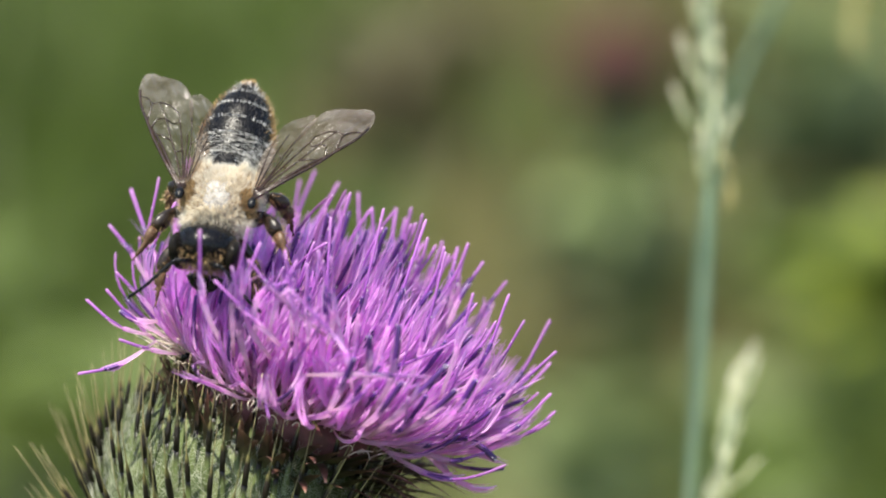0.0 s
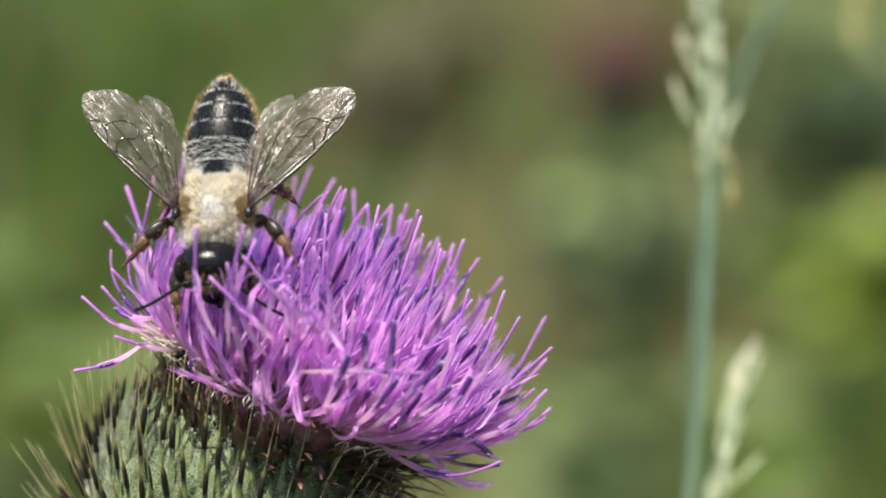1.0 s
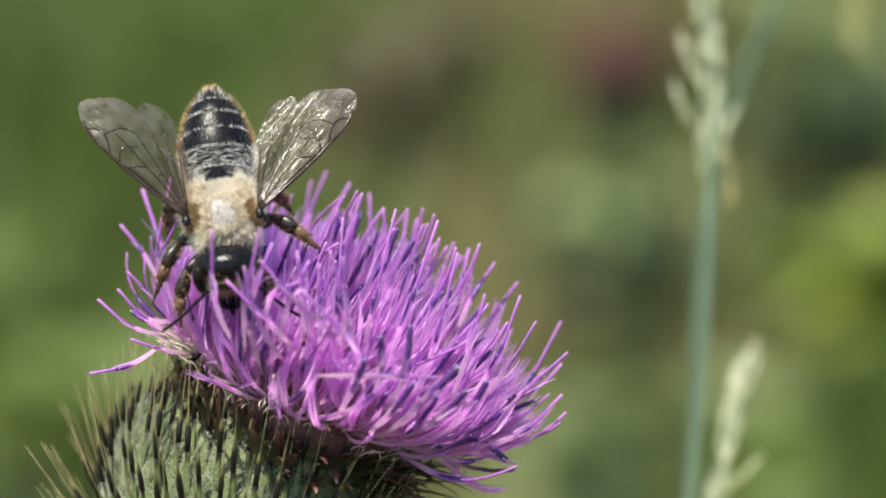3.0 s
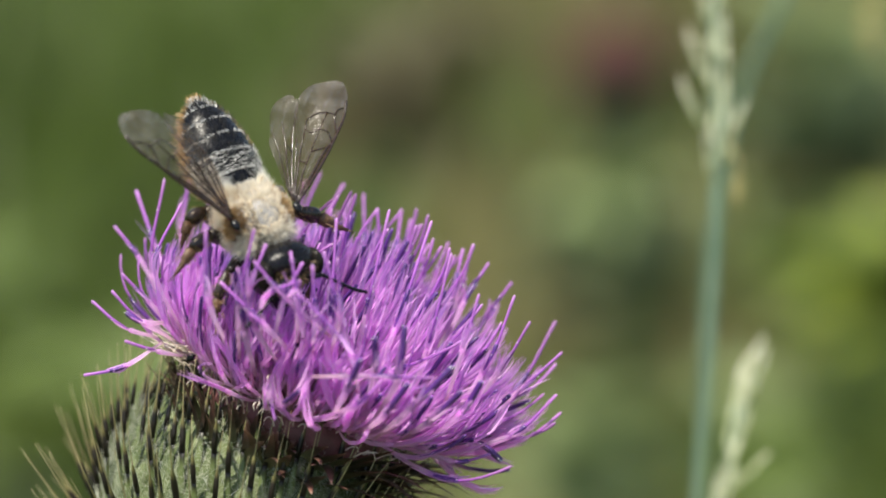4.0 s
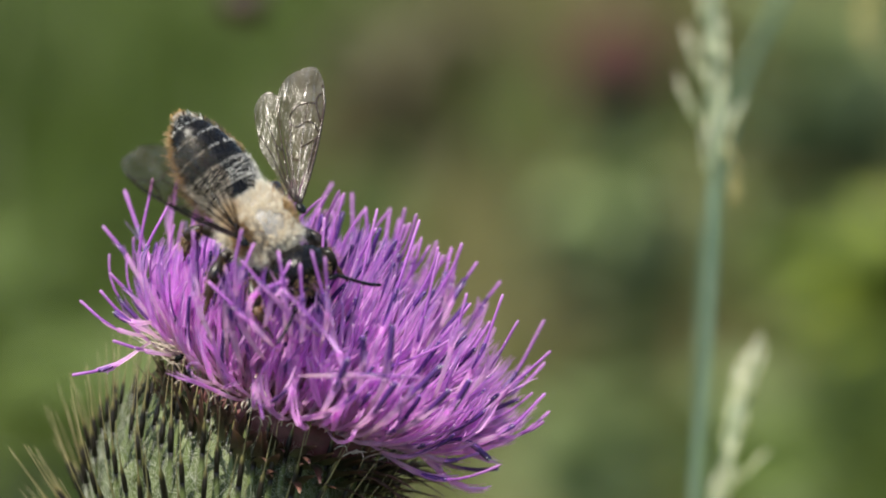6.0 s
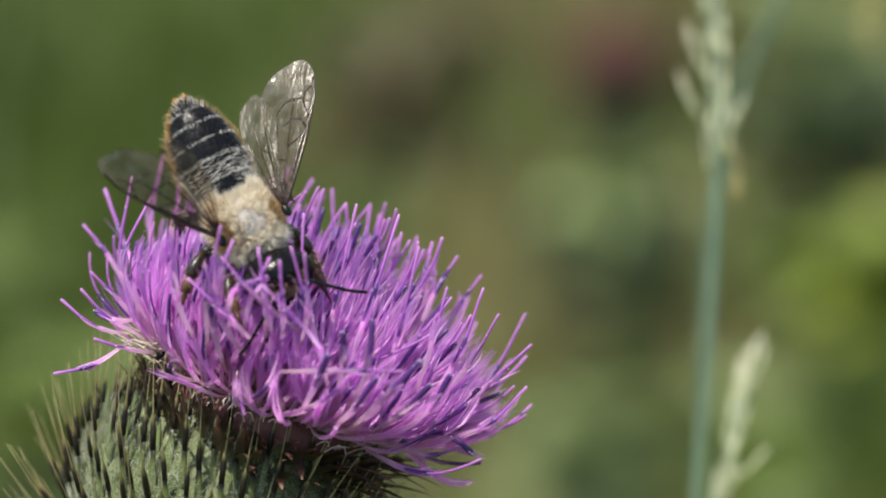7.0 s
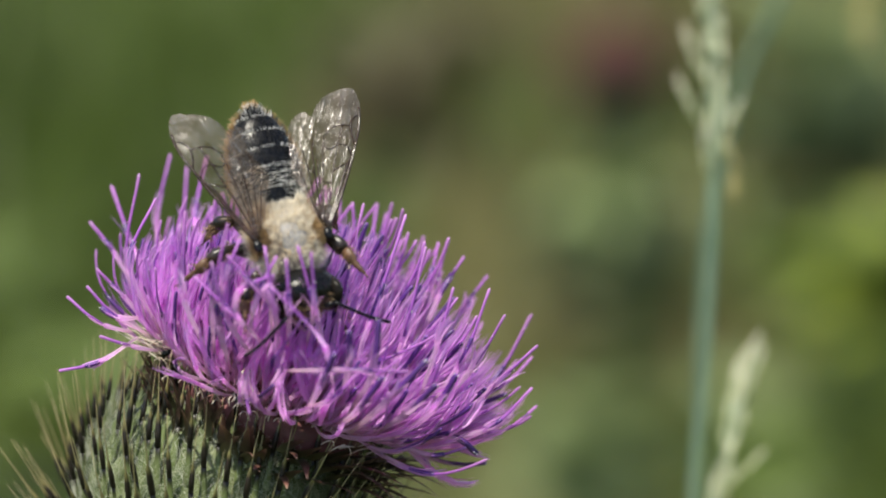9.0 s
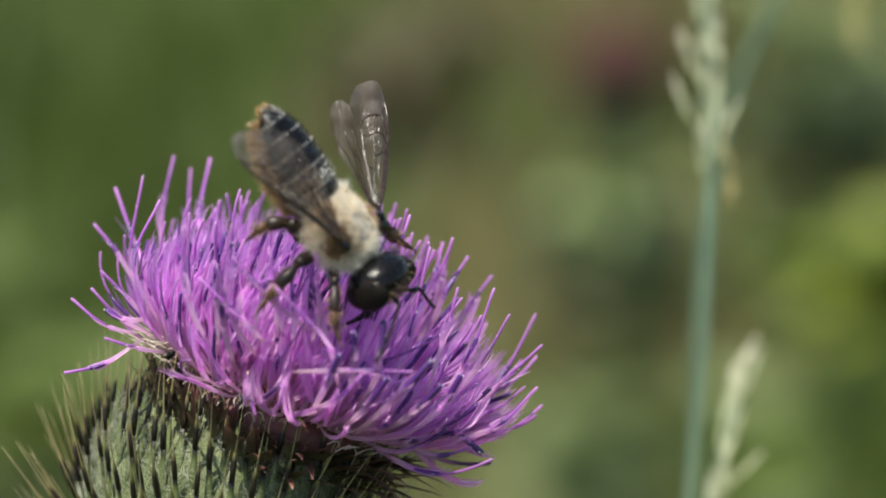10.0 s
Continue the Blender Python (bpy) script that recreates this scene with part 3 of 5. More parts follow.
def curved(turn, sway, seed, length=12.0):
    """A line that leaves its foot upright and turns inward by turn on the way, with a slight waver."""
    n, p, line = 24, Vector((0, 0, 0)), [Vector((0, 0, 0))]
    for i in range(n):
        t = (i + 0.5) / n
        f = -turn * t ** 1.3
        p = p + Vector((math.sin(f) + 0.10 * math.sin(t * 8 + seed * 1.7), sway * math.cos(t * 3 + seed) + 0.14 * math.sin(t * 6.5 + seed), math.cos(f))) * (length / n)
        line.append(p.copy())

    def at(t):
        q = min(max(t, 0), 1) * n
        i = min(int(q), n - 1)
        return line[i].lerp(line[i + 1], q - i)
    return at


def through_points(foot, middle, tip):
    line = bow([foot, middle, tip], 8)

    def at(t):
        q = min(max(t, 0), 1) * 16
        i = min(int(q), 15)
        return line[i].lerp(line[i + 1], q - i)
    return at


TURNS = (0.12, 0.45, 0.85, 1.25)
FLORET_GEO = [floret_shape(curved(TURNS[i // 4], (-0.10, 0.06, 0.12, -0.04)[i % 4], i), i, ("young", "style", "young", "dark")[i % 4]) for i in range(16)]
FLORET_MATS = [corolla_mat, anther_mat, style_mat, pollen_mat]
FLORET_MESH = [g.mesh("floret", FLORET_MATS) for g in FLORET_GEO]
# strays of their own: foot, middle and tip in the head's space, and whether they end at the anthers
LEFT_STRAYS = ((-8.6, -5.9, 1.4, -10.3, -7.2, -0.7, -12.2, -7.4, -1.9, 0),
         (-9.0, -4.9, 1.4, -10.9, -4.9, 1.2, -13.6, -3.8, 1.8, 0),
         (-9.0, -5.7, 2.5, -10.2, -6.8, 2.3, -11.2, -6.7, 2.5, 1),
         (-7.1, -6.9, 1.3, -8.7, -7.9, 1.2, -10.6, -8.0, 1.1, 0),
         (-7.3, -4.8, 1.9, -10.7, -5.2, 5.5, -10.6, -3.6, 9.4, 0),
         (-7.9, -3.9, 1.4, -11.0, -2.3, 4.8, -12.3, -0.5, 9.9, 0),
         (-8.2, 0.3, 2.0, -11.6, 2.8, 5.2, -14.1, 5.2, 7.6, 0),
         (-7.6, 1.4, 2.8, -10.6, 5.0, 6.4, -11.5, 7.7, 10.4, 0))
BACK_STRAYS = ((-6.2, 1.6, 4.1, -8.6, 5.3, 7.9, -9.3, 7.8, 11.1, 0),
         (-7.0, 2.5, 2.9, -9.1, 6.1, 6.9, -10.3, 8.6, 9.9, 0),
         (-8.9, 0.3, 1.8, -12.6, 1.7, 4.6, -14.4, 2.8, 5.4, 0),
         (-5.5, -6.7, 2.8, -7.1, -7.2, 6.0, -8.5, -6.6, 9.8, 0),
         (-7.6, -2.9, 1.3, -10.8, -2.6, 3.0, -12.6, -2.5, 3.8, 0),
         (-7.9, -3.9, 1.4, -10.6, -3.8, 1.8, -12.7, -3.6, 2.8, 0))
RIGHT_STRAYS = ((10.5, -0.7, 2.0, 12.5, 0.8, 5.5, 13.3, 3.6, 9.8, 0),
         (10.6, -3.7, 2.2, 12.7, -3.1, 6.3, 14.2, -1.6, 9.0, 0),
         (10.5, -3.8, 1.5, 13.3, -3.5, 3.6, 14.8, -3.0, 6.7, 0),
         (9.5, -5.6, 3.3, 11.0, -6.0, 7.3, 11.6, -5.4, 10.7, 0),
         (9.4, -4.8, 1.6, 11.3, -4.7, 2.5, 13.1, -4.8, 2.0, 1),
         (8.5, -2.0, 0.5, 10.2, -1.1, -0.2, 10.8, -1.2, -0.9, 0),
         (7.5, -5.9, 1.1, 10.7, -5.9, 1.2, 12.3, -5.7, 2.3, 0))
CREST_STRAYS = ((8.6, -7.0, 4.0, 8.4, -8.8, 8.7, 8.1, -8.3, 11.6, 0),
         (9.2, -3.1, 2.7, 10.2, -4.0, 7.0, 10.2, -3.3, 11.5, 0),
         (6.7, -6.2, 2.3, 6.4, -7.9, 7.7, 5.7, -7.1, 13.1, 0),
         (4.2, -6.3, 2.1, 4.2, -7.8, 8.3, 3.9, -5.9, 14.3, 0),
         (3.0, -6.2, 2.4, 2.2, -7.8, 8.3, 1.3, -5.9, 14.0, 0),
         (1.4, -7.3, 2.0, 0.2, -8.9, 7.7, -1.4, -8.1, 12.7, 0))
BEHIND_STRAYS = ((-2.7, 2.6, 3.9, -3.8, 6.5, 9.0, -3.9, 10.0, 12.2, 0),
         (-1.7, 2.7, 4.3, -2.6, 6.5, 9.0, -2.2, 9.0, 12.2, 0),
         (-0.9, 2.7, 4.2, -1.8, 6.5, 9.0, -1.5, 8.9, 11.6, 0),
         (1.0, 1.7, 4.4, 0.4, 5.5, 9.6, -0.8, 8.0, 12.2, 0),
         (2.8, 0.7, 4.8, 1.5, 3.6, 10.0, 0.4, 3.9, 12.3, 0),
         (3.4, 1.8, 4.9, 2.5, 4.6, 9.8, 1.8, 7.0, 12.3, 0),
         (3.7, 1.7, 4.6, 2.9, 5.5, 9.4, 2.6, 7.9, 11.8, 0),
         (-3.0, 2.6, 3.8, -3.8, 7.3, 8.0, -4.6, 9.9, 11.3, 0))
RIDGE_STRAYS = ((3.8, -1.4, 4.1, 3.3, -0.4, 10.1, 3.1, -0.0, 12.8, 0),
         (5.3, 1.7, 4.5, 4.6, 4.4, 9.1, 3.6, 5.9, 11.7, 0),
         (5.9, 1.7, 4.4, 5.3, 4.5, 9.4, 5.3, 5.9, 11.6, 0),
         (6.7, 0.7, 4.5, 6.6, 2.5, 9.8, 6.3, 3.9, 11.9, 0),
         (7.1, 0.6, 4.3, 7.1, 2.5, 9.6, 6.8, 3.8, 11.7, 0),
         (7.4, -0.3, 4.6, 7.6, 1.5, 9.6, 8.1, 2.9, 11.8, 0),
         (8.5, 0.7, 4.4, 9.3, 3.4, 9.0, 9.9, 4.7, 10.9, 0),
         (0.7, 1.7, 4.2, -0.4, 4.4, 9.1, -1.5, 6.8, 10.9, 0))
CROSSING_STRAYS = ((3.6, -11.5, 4.0, 2.1, -14.3, 6.8, -1.8, -15.4, 9.0, 0),
         (0.6, -11.6, 3.9, 4.2, -14.0, 5.8, 7.4, -13.7, 6.9, 0),
         (-1.5, -9.7, 3.1, -1.1, -12.1, 1.9, -0.4, -12.6, 0.9, 0),
         (2.6, -10.9, 1.8, 2.9, -13.7, 4.5, 3.0, -14.8, 6.6, 1),
         (2.5, -10.8, 2.1, 3.8, -12.8, 3.6, 4.7, -12.9, 5.7, 0),
         (5.5, -8.9, 1.3, 7.1, -12.6, 5.2, 8.2, -12.6, 7.8, 1))
VEIL_STRAYS = ((-4.3, -10.4, 4.7, -4.6, -12.9, 8.3, -4.6, -12.0, 10.4, 0),
         (0.8, -10.2, 6.3, -2.6, -13.4, 8.2, -4.9, -13.2, 9.4, 0),
         (-2.9, -10.4, 4.6, -3.3, -13.4, 8.1, -1.9, -13.2, 9.3, 0),
         (-2.2, -10.4, 4.8, -2.4, -13.2, 8.5, -2.2, -12.6, 10.3, 0),
         (-0.9, -10.3, 5.3, -2.1, -12.8, 8.9, -3.1, -12.5, 10.6, 0))
FRONT_STRAYS = ((-0.3, -9.4, 4.7, -1.4, -13.0, 7.7, -2.9, -13.6, 10.5, 0),
         (0.2, -9.4, 4.8, -0.5, -13.0, 7.9, -1.6, -13.5, 10.5, 0),
         (1.2, -9.3, 5.2, 0.8, -12.8, 8.6, -0.4, -13.4, 11.4, 0),
         (-1.0, -10.4, 4.6, -3.5, -13.2, 6.3, -6.3, -13.0, 7.5, 0),
         (-4.4, -8.7, 2.9, -6.8, -13.1, 6.7, -8.1, -13.6, 10.1, 0),
         (-3.8, -8.7, 2.8, -4.9, -13.1, 7.1, -5.5, -13.4, 11.2, 0),
         (-1.4, -9.6, 3.5, -3.8, -13.2, 6.1, -5.6, -13.8, 8.8, 0),
         (2.8, -9.4, 4.7, 1.1, -11.9, 7.8, -1.3, -12.4, 11.3, 0))
DARK_STRAYS = ((4.7, -8.9, 1.4, 5.6, -12.3, 3.9, 6.1, -12.9, 5.9, 1),
         (7.0, -7.9, 1.7, 8.3, -10.7, 4.2, 9.2, -11.3, 6.3, 1),
         (8.1, -6.9, 1.5, 9.8, -9.5, 5.1, 10.1, -10.1, 7.1, 1),
         (5.0, -8.7, 2.5, 5.4, -12.4, 6.3, 4.7, -12.4, 8.9, 1),
         (4.2, -8.7, 2.6, 3.9, -12.9, 6.2, 3.3, -13.6, 7.9, 1),
         (-2.5, -8.8, 2.2, -4.1, -12.5, 5.5, -5.4, -12.5, 8.3, 1))


def floret_pose(r, az, lean, size, twist, roll=0.0):
    """In the head's space, millimetres: foot at radius r and azimuth az, leaning outward from the axis."""
    z = 1.6 * (1 - (r / 8.3) ** 2)
    r *= 0.94
    return (Matrix.Translation((0.4 + r * math.cos(az), r * math.sin(az), z)) @ Matrix.Rotation(az + twist, 4, "Z") @ Matrix.Rotation(lean, 4, "Y")
            @ Matrix.Rotation(roll, 4, "Z") @ Matrix.Scale(size, 4))


def in_metres(m):
    m = m.copy()
    m.translation = m.translation * 0.001
    return m


def make_flower():
    rnd = random.Random(21)
    g = Geo()
    g.blob((0.5, 0, -0.9), (6.2, 6.2, 2.5), 28, 10)
    head = part("flower_head", g, receptacle_mat, thistle, "domed brush of thin purple florets")
    head.matrix_basis = HEAD_LOCAL
    front, back = [], []
    N = 640
    for i in range(N):
        s = math.sqrt((i + 0.5) / N)
        az = i * 2.399963
        turn = min(max(0.10 + 1.15 * s ** 1.4 + rnd.gauss(0, 0.18), 0), 1.4)
        row = min(range(4), key=lambda q: abs(TURNS[q] - turn))
        lean = radians(3 + 45 * s ** 1.6 + rnd.gauss(0, 5 + 4 * s) + s * s * (11 * math.cos(az) if math.cos(az) > 0 else 7 * math.cos(az))) + TURNS[row] * 0.48
        length = 12.2 - 2.0 * s ** 2
        length *= 1 - 0.12 * s * max(0, -math.sin(az + 0.35)) ** 2   # pressed down where the bee climbs
        if math.cos(az) < 0:
            length *= 1 - 0.12 * s * -math.cos(az)
        pick = rnd.random()
        if pick < 0.15:
            k, length = 1, length * rnd.uniform(0.86, 1.03)
        elif pick < 0.29:
            k, length = 3, length * rnd.uniform(0.72, 0.86)
        else:
            k, length = rnd.choice((0, 2)), length * rnd.uniform(0.72, 0.91)
        m = floret_pose(7.4 * s, az, lean, length / 12, rnd.gauss(0, 0.17), rnd.gauss(0, 0.5))
        # pieces that the viewer's side shows, picked by a stretch of the plan
        (front if math.sin(az) * s < 0.1 else back).append((m, row * 4 + k))
    # crowded pale lower row that hides the feet
    for i in range(190):
        az = math.tau * i / 190 + rnd.gauss(0, 0.03)
        wide = max(0, math.cos(az + 0.15))
        m = floret_pose(rnd.uniform(6.9, 7.7), az, radians(rnd.gauss(44 + 36 * wide, 6)), rnd.uniform(6.0, 9.0) * (1 + 0.16 * wide) / 12, rnd.gauss(0, 0.2), rnd.gauss(0, 0.4))
        back.append((Matrix.Translation((0, 0, 0.5 * max(0, -math.sin(az)) - 0.3)) @ m, 12 + rnd.choice((0, 2))))
    front, crowd = front[-255:], front[:-255]
    for m, k in front:
        part("floret", FLORET_MESH[k], None, head).matrix_basis = in_metres(m)
    for n, row in enumerate(LEFT_STRAYS + BACK_STRAYS + RIGHT_STRAYS + CREST_STRAYS + CROSSING_STRAYS + FRONT_STRAYS + DARK_STRAYS + BEHIND_STRAYS + RIDGE_STRAYS + VEIL_STRAYS):
        at = through_points(row[0:3], row[3:6], row[6:9])
        part("floret", floret_shape(at, 41 + n, "dark" if row[9] else "style", 1.0 if row[9] else 0.85 if n > 13 else 0.7), FLORET_MATS, head)
    g = Geo()
    for m, k in crowd + back:
        g.add(FLORET_GEO[k], m)
    tagged(part("floret_mass", g, [corolla_mass, anther_mass, style_mass, pollen_mat], head), kind="stuff")
    # curly pale hairs at the rim
    g = Geo()
    for i in range(64):
        az = rnd.uniform(0, math.tau)
        o, side = Vector((math.cos(az), math.sin(az), 0)), Vector((-math.sin(az), math.cos(az), 0))
        p = o * rnd.uniform(7.0, 7.7) + Vector((0.4, 0, rnd.uniform(-1.0, 0.5)))
        c = rnd.uniform(-0.6, 0.6)
        l = rnd.uniform(0.7, 1.5)
        pts = [p, p + o * 0.4 * l + Vector((0, 0, 0.4 * l)) + side * c * 0.4, p + o * 0.8 * l + Vector((0, 0, 0.55 * l)) + side * c, p + o * 1.0 * l + Vector((0, 0, 0.3 * l)) + side * c * 1.3]
        g.tube(bow(pts, 3), [0.055 - 0.004 * k for k in range(10)], 4)
    for i in range(34):   # a white tuft at one corner
        az = radians(rnd.gauss(208, 7))
        o, side = Vector((math.cos(az), math.sin(az), 0)), Vector((-math.sin(az), math.cos(az), 0))
        p = o * rnd.uniform(7.6, 9.4) + Vector((0.5, 0, rnd.uniform(0.4, 1.4)))
        l, c = rnd.uniform(1.2, 2.6), rnd.gauss(0, 0.4)
        g.tube([p, p + (o * 0.7 + Vector((0, 0, 0.2)) + side * c) * l * 0.6, p + (o * 0.8 + Vector((0, 0, 0.1)) + side * c * 1.6) * l], (0.035, 0.03, 0.012), 4)
    for i in range(26):   # and one that hangs over the rim
        p = Vector((-1.6 + rnd.gauss(0, 0.15), -8.8 + rnd.gauss(0, 0.15), 2.9 - 2.0 * rnd.random()))
        q = p + Vector((rnd.gauss(0.2, 0.3), -0.5, rnd.uniform(-0.9, -0.3)))
        g.tube([p, p.lerp(q, 0.5) + Vector((rnd.gauss(0, 0.12), -0.1, 0)), q], (0.04, 0.04, 0.012), 4)
    tagged(part("pappus", g, pappus_mat, head, "curly pale hairs at the rim"), kind="stuff")


def bract_shape(length, lift, seed):
    """A bract pressed to the globe: a green blade with a black end that runs out into a long straw-coloured spine."""
    rnd = random.Random(seed)
    g = Geo()
    side = rnd.gauss(0, 0.3)
    rows = ((0.0, 0.22, -0.24), (0.14, 0.27, -0.08), (0.26, 0.22, 0.04), (0.33, 0.17, 0.12), (0.38, 0.185, 0.18), (0.48, 0.20, 0.24), (0.57, 0.145, 0.30), (0.63, 0.05, 0.34), (0.80, 0.03, 0.42), (1.0, 0.007, 0.50))
    pts, rad = [], []
    for t, w, x in rows:
        e = max(0, t - 0.36)
        pts.append(Vector((x + lift * length * e ** 1.15, side * e ** 2 * length * 0.2, length * t)))
        rad.append(w)
    g.tube(pts[:5], rad[:5], 8, a0=0.0, a1=0.38, flat=0.4, side=(1, 0, 0))
    g.tube(pts[4:], rad[4:], 6, a0=0.38, a1=1.0, flat=0.85, side=(1, 0, 0))
    return g


def globe_profile(a):
    """Radius and height of the globe from its middle, a from 0 (under the flower) to 1 (foot)."""
    z = 8.2 - 17.4 * a
    return 8.9 * math.sqrt(max(0.02, 1 - (z / 9.5) ** 2)), z


def make_involucre():
    rnd = random.Random(31)
    g = Geo()
    seg, rings = 40, 24
    rows = []
    for j in range(rings + 1):
        r, z = globe_profile(j / rings)
        rows.append([g.vert((r * math.cos(k * math.tau / seg), r * math.sin(k * math.tau / seg), z)) for k in range(seg)])
    for a, b in zip(rows, rows[1:]):
        for k in range(seg):
            g.face((a[k], b[k], b[(k + 1) % seg], a[(k + 1) % seg]))
    globe = part("involucre", g, globe_mat, thistle, "round green spiny globe under the florets")
    globe.matrix_basis = GLOBE_LOCAL
    shapes = [bract_shape(l, o, i) for i, (l, o) in enumerate(((7.8, 0.16), (8.4, 0.05), (8.1, 0.24), (8.8, 0.12), (7.4, 0.18)))]
    meshes = [q.mesh("bract", [bract_mat]) for q in shapes]
    g, n = Geo(), 300
    for i in range(n):
        f = (i + 0.5) / n
        a = 0.07 + 0.80 * f
        r, z = globe_profile(a)
        r2, z2 = globe_profile(a + 0.02)
        az = i * 2.399963
        slope = Vector((r - r2, 0, z - z2)).normalized()   # up along the globe
        m = Matrix((Vector((slope.z, 0, -slope.x)), Vector((0, 1, 0)), slope)).transposed().to_4x4()
        m = (Matrix.Rotation(az, 4, "Z") @ Matrix.Translation((r - 0.02, 0, z)) @ m @ Matrix.Rotation(rnd.gauss(0.10, 0.05), 4, "Y") @ Matrix.Rotation(rnd.gauss(0, 0.05), 4, "X")
             @ Matrix.Scale(rnd.uniform(0.88, 1.10) * (0.55 + 0.45 * min(1, f * 3)), 4))
        k = rnd.randrange(5)
        if math.sin(az) < 0.15:
            part("bract", meshes[k], None, globe).matrix_basis = in_metres(m)
        else:
            g.add(shapes[k], m)
    tagged(part("far_bract", g, bract_mass, globe, "dark-tipped bracts round the back"), kind="stuff")
    # thin brown and reddish inner bracts under the florets
    meshes = []
    for l, o in ((2.6, 0.5), (3.4, 0.8), (1.8, 1.0), (3.0, 0.2)):
        s = Geo()
        pts = [(o * l * 0.5 * t ** 2, 0, l * t) for t in (0, 0.3, 0.6, 0.85, 1)]
        s.strip(pts, (0.24, 0.28, 0.20, 0.10, 0.02), (0, 1, 0), fold=-0.3)
        meshes.append(s.mesh("inner_bract", [inner_bract_mat]))
    for i in range(210):
        az = i * math.tau / 70 + rnd.uniform(-0.05, 0.05)
        ib = part("inner_bract", rnd.choice(meshes), None, globe)
        low = max(0, math.cos(az + 0.4))   # longer and spread out where the head leans over
        ib.matrix_basis = in_metres(GLOBE_IN_HEAD.inverted() @ Matrix.Rotation(az, 4, "Z") @ Matrix.Translation((6.6 + 0.3 * (i % 3), 0, -2.5 + rnd.uniform(-1.2, 0.9)))
                                    @ Matrix.Rotation(rnd.uniform(0.0, 0.6) + 0.7 * low, 4, "Y") @ Matrix.Rotation(rnd.gauss(0, 0.22), 4, "X") @ Matrix.Scale(1 + 0.5 * low, 4))
    # cobwebby hairs
    g = Geo()
    for i in range(10000):
        a, az = rnd.uniform(0.10, 0.80), rnd.uniform(0, math.tau)
        r, z = globe_profile(a)
        p = Vector((r * math.cos(az), r * math.sin(az), z))
        o = Vector((math.cos(az), math.sin(az), 0.1))
        d = Vector((-math.sin(az), math.cos(az), 0)) * rnd.uniform(-1, 1) + Vector((0, 0, rnd.uniform(-1.3, 1.3)))
        d = d.normalized() * rnd.uniform(0.8, 2.2)
        g.tube([p + o * 0.12, p + o * rnd.uniform(0.25, 0.55) + d * 0.5, p + o * 0.12 + d], (0.003, 0.0055, 0.003), 3)
    tagged(part("cobweb_hair", g, web_mat, globe, "fine white cobweb hairs"), kind="stuff")
    g = Geo()
    low = GLOBE_LOCAL @ Vector((0, 0, -0.0091))
    line = bow([(0, 0, -50), (0, 0, 250), tuple(low * 1000 - Vector((7, 0, 45))), tuple(low * 1000)], 10)
    g.tube(line, [3.4 - 1.0 * i / (len(line) - 1) for i in range(len(line))], 10)
    part("stem", g, stem_mat, thistle, "ribbed green stem")


make_involucre()
make_flower()

# ======== the bee: x its right, y ahead, z up, from the middle of the thorax ========
bee = thing("leafcutter_bee", "dark bee with cream-furred thorax, black banded abdomen and spread smoky wings", "bee")


def ellipsoid_fur(g, rnd, count, centre, radii, length, width, keep, droop, turn=None, mi=0):
    made = 0
    while made < count:
        n = Vector((rnd.gauss(0, 1), rnd.gauss(0, 1), rnd.gauss(0, 1))).normalized()
        if not keep(n):
            continue
        made += 1
        q = Vector((n.x * radii[0], n.y * radii[1], n.z * radii[2]))
        nn = Vector((n.x / radii[0], n.y / radii[1], n.z / radii[2])).normalized()
        if turn:
            q, nn = turn.to_3x3() @ q, turn.to_3x3() @ nn
        g.hair(Vector(centre) + q * 0.985, nn, length * rnd.uniform(0.6, 1.2), width, droop, rnd, mi)


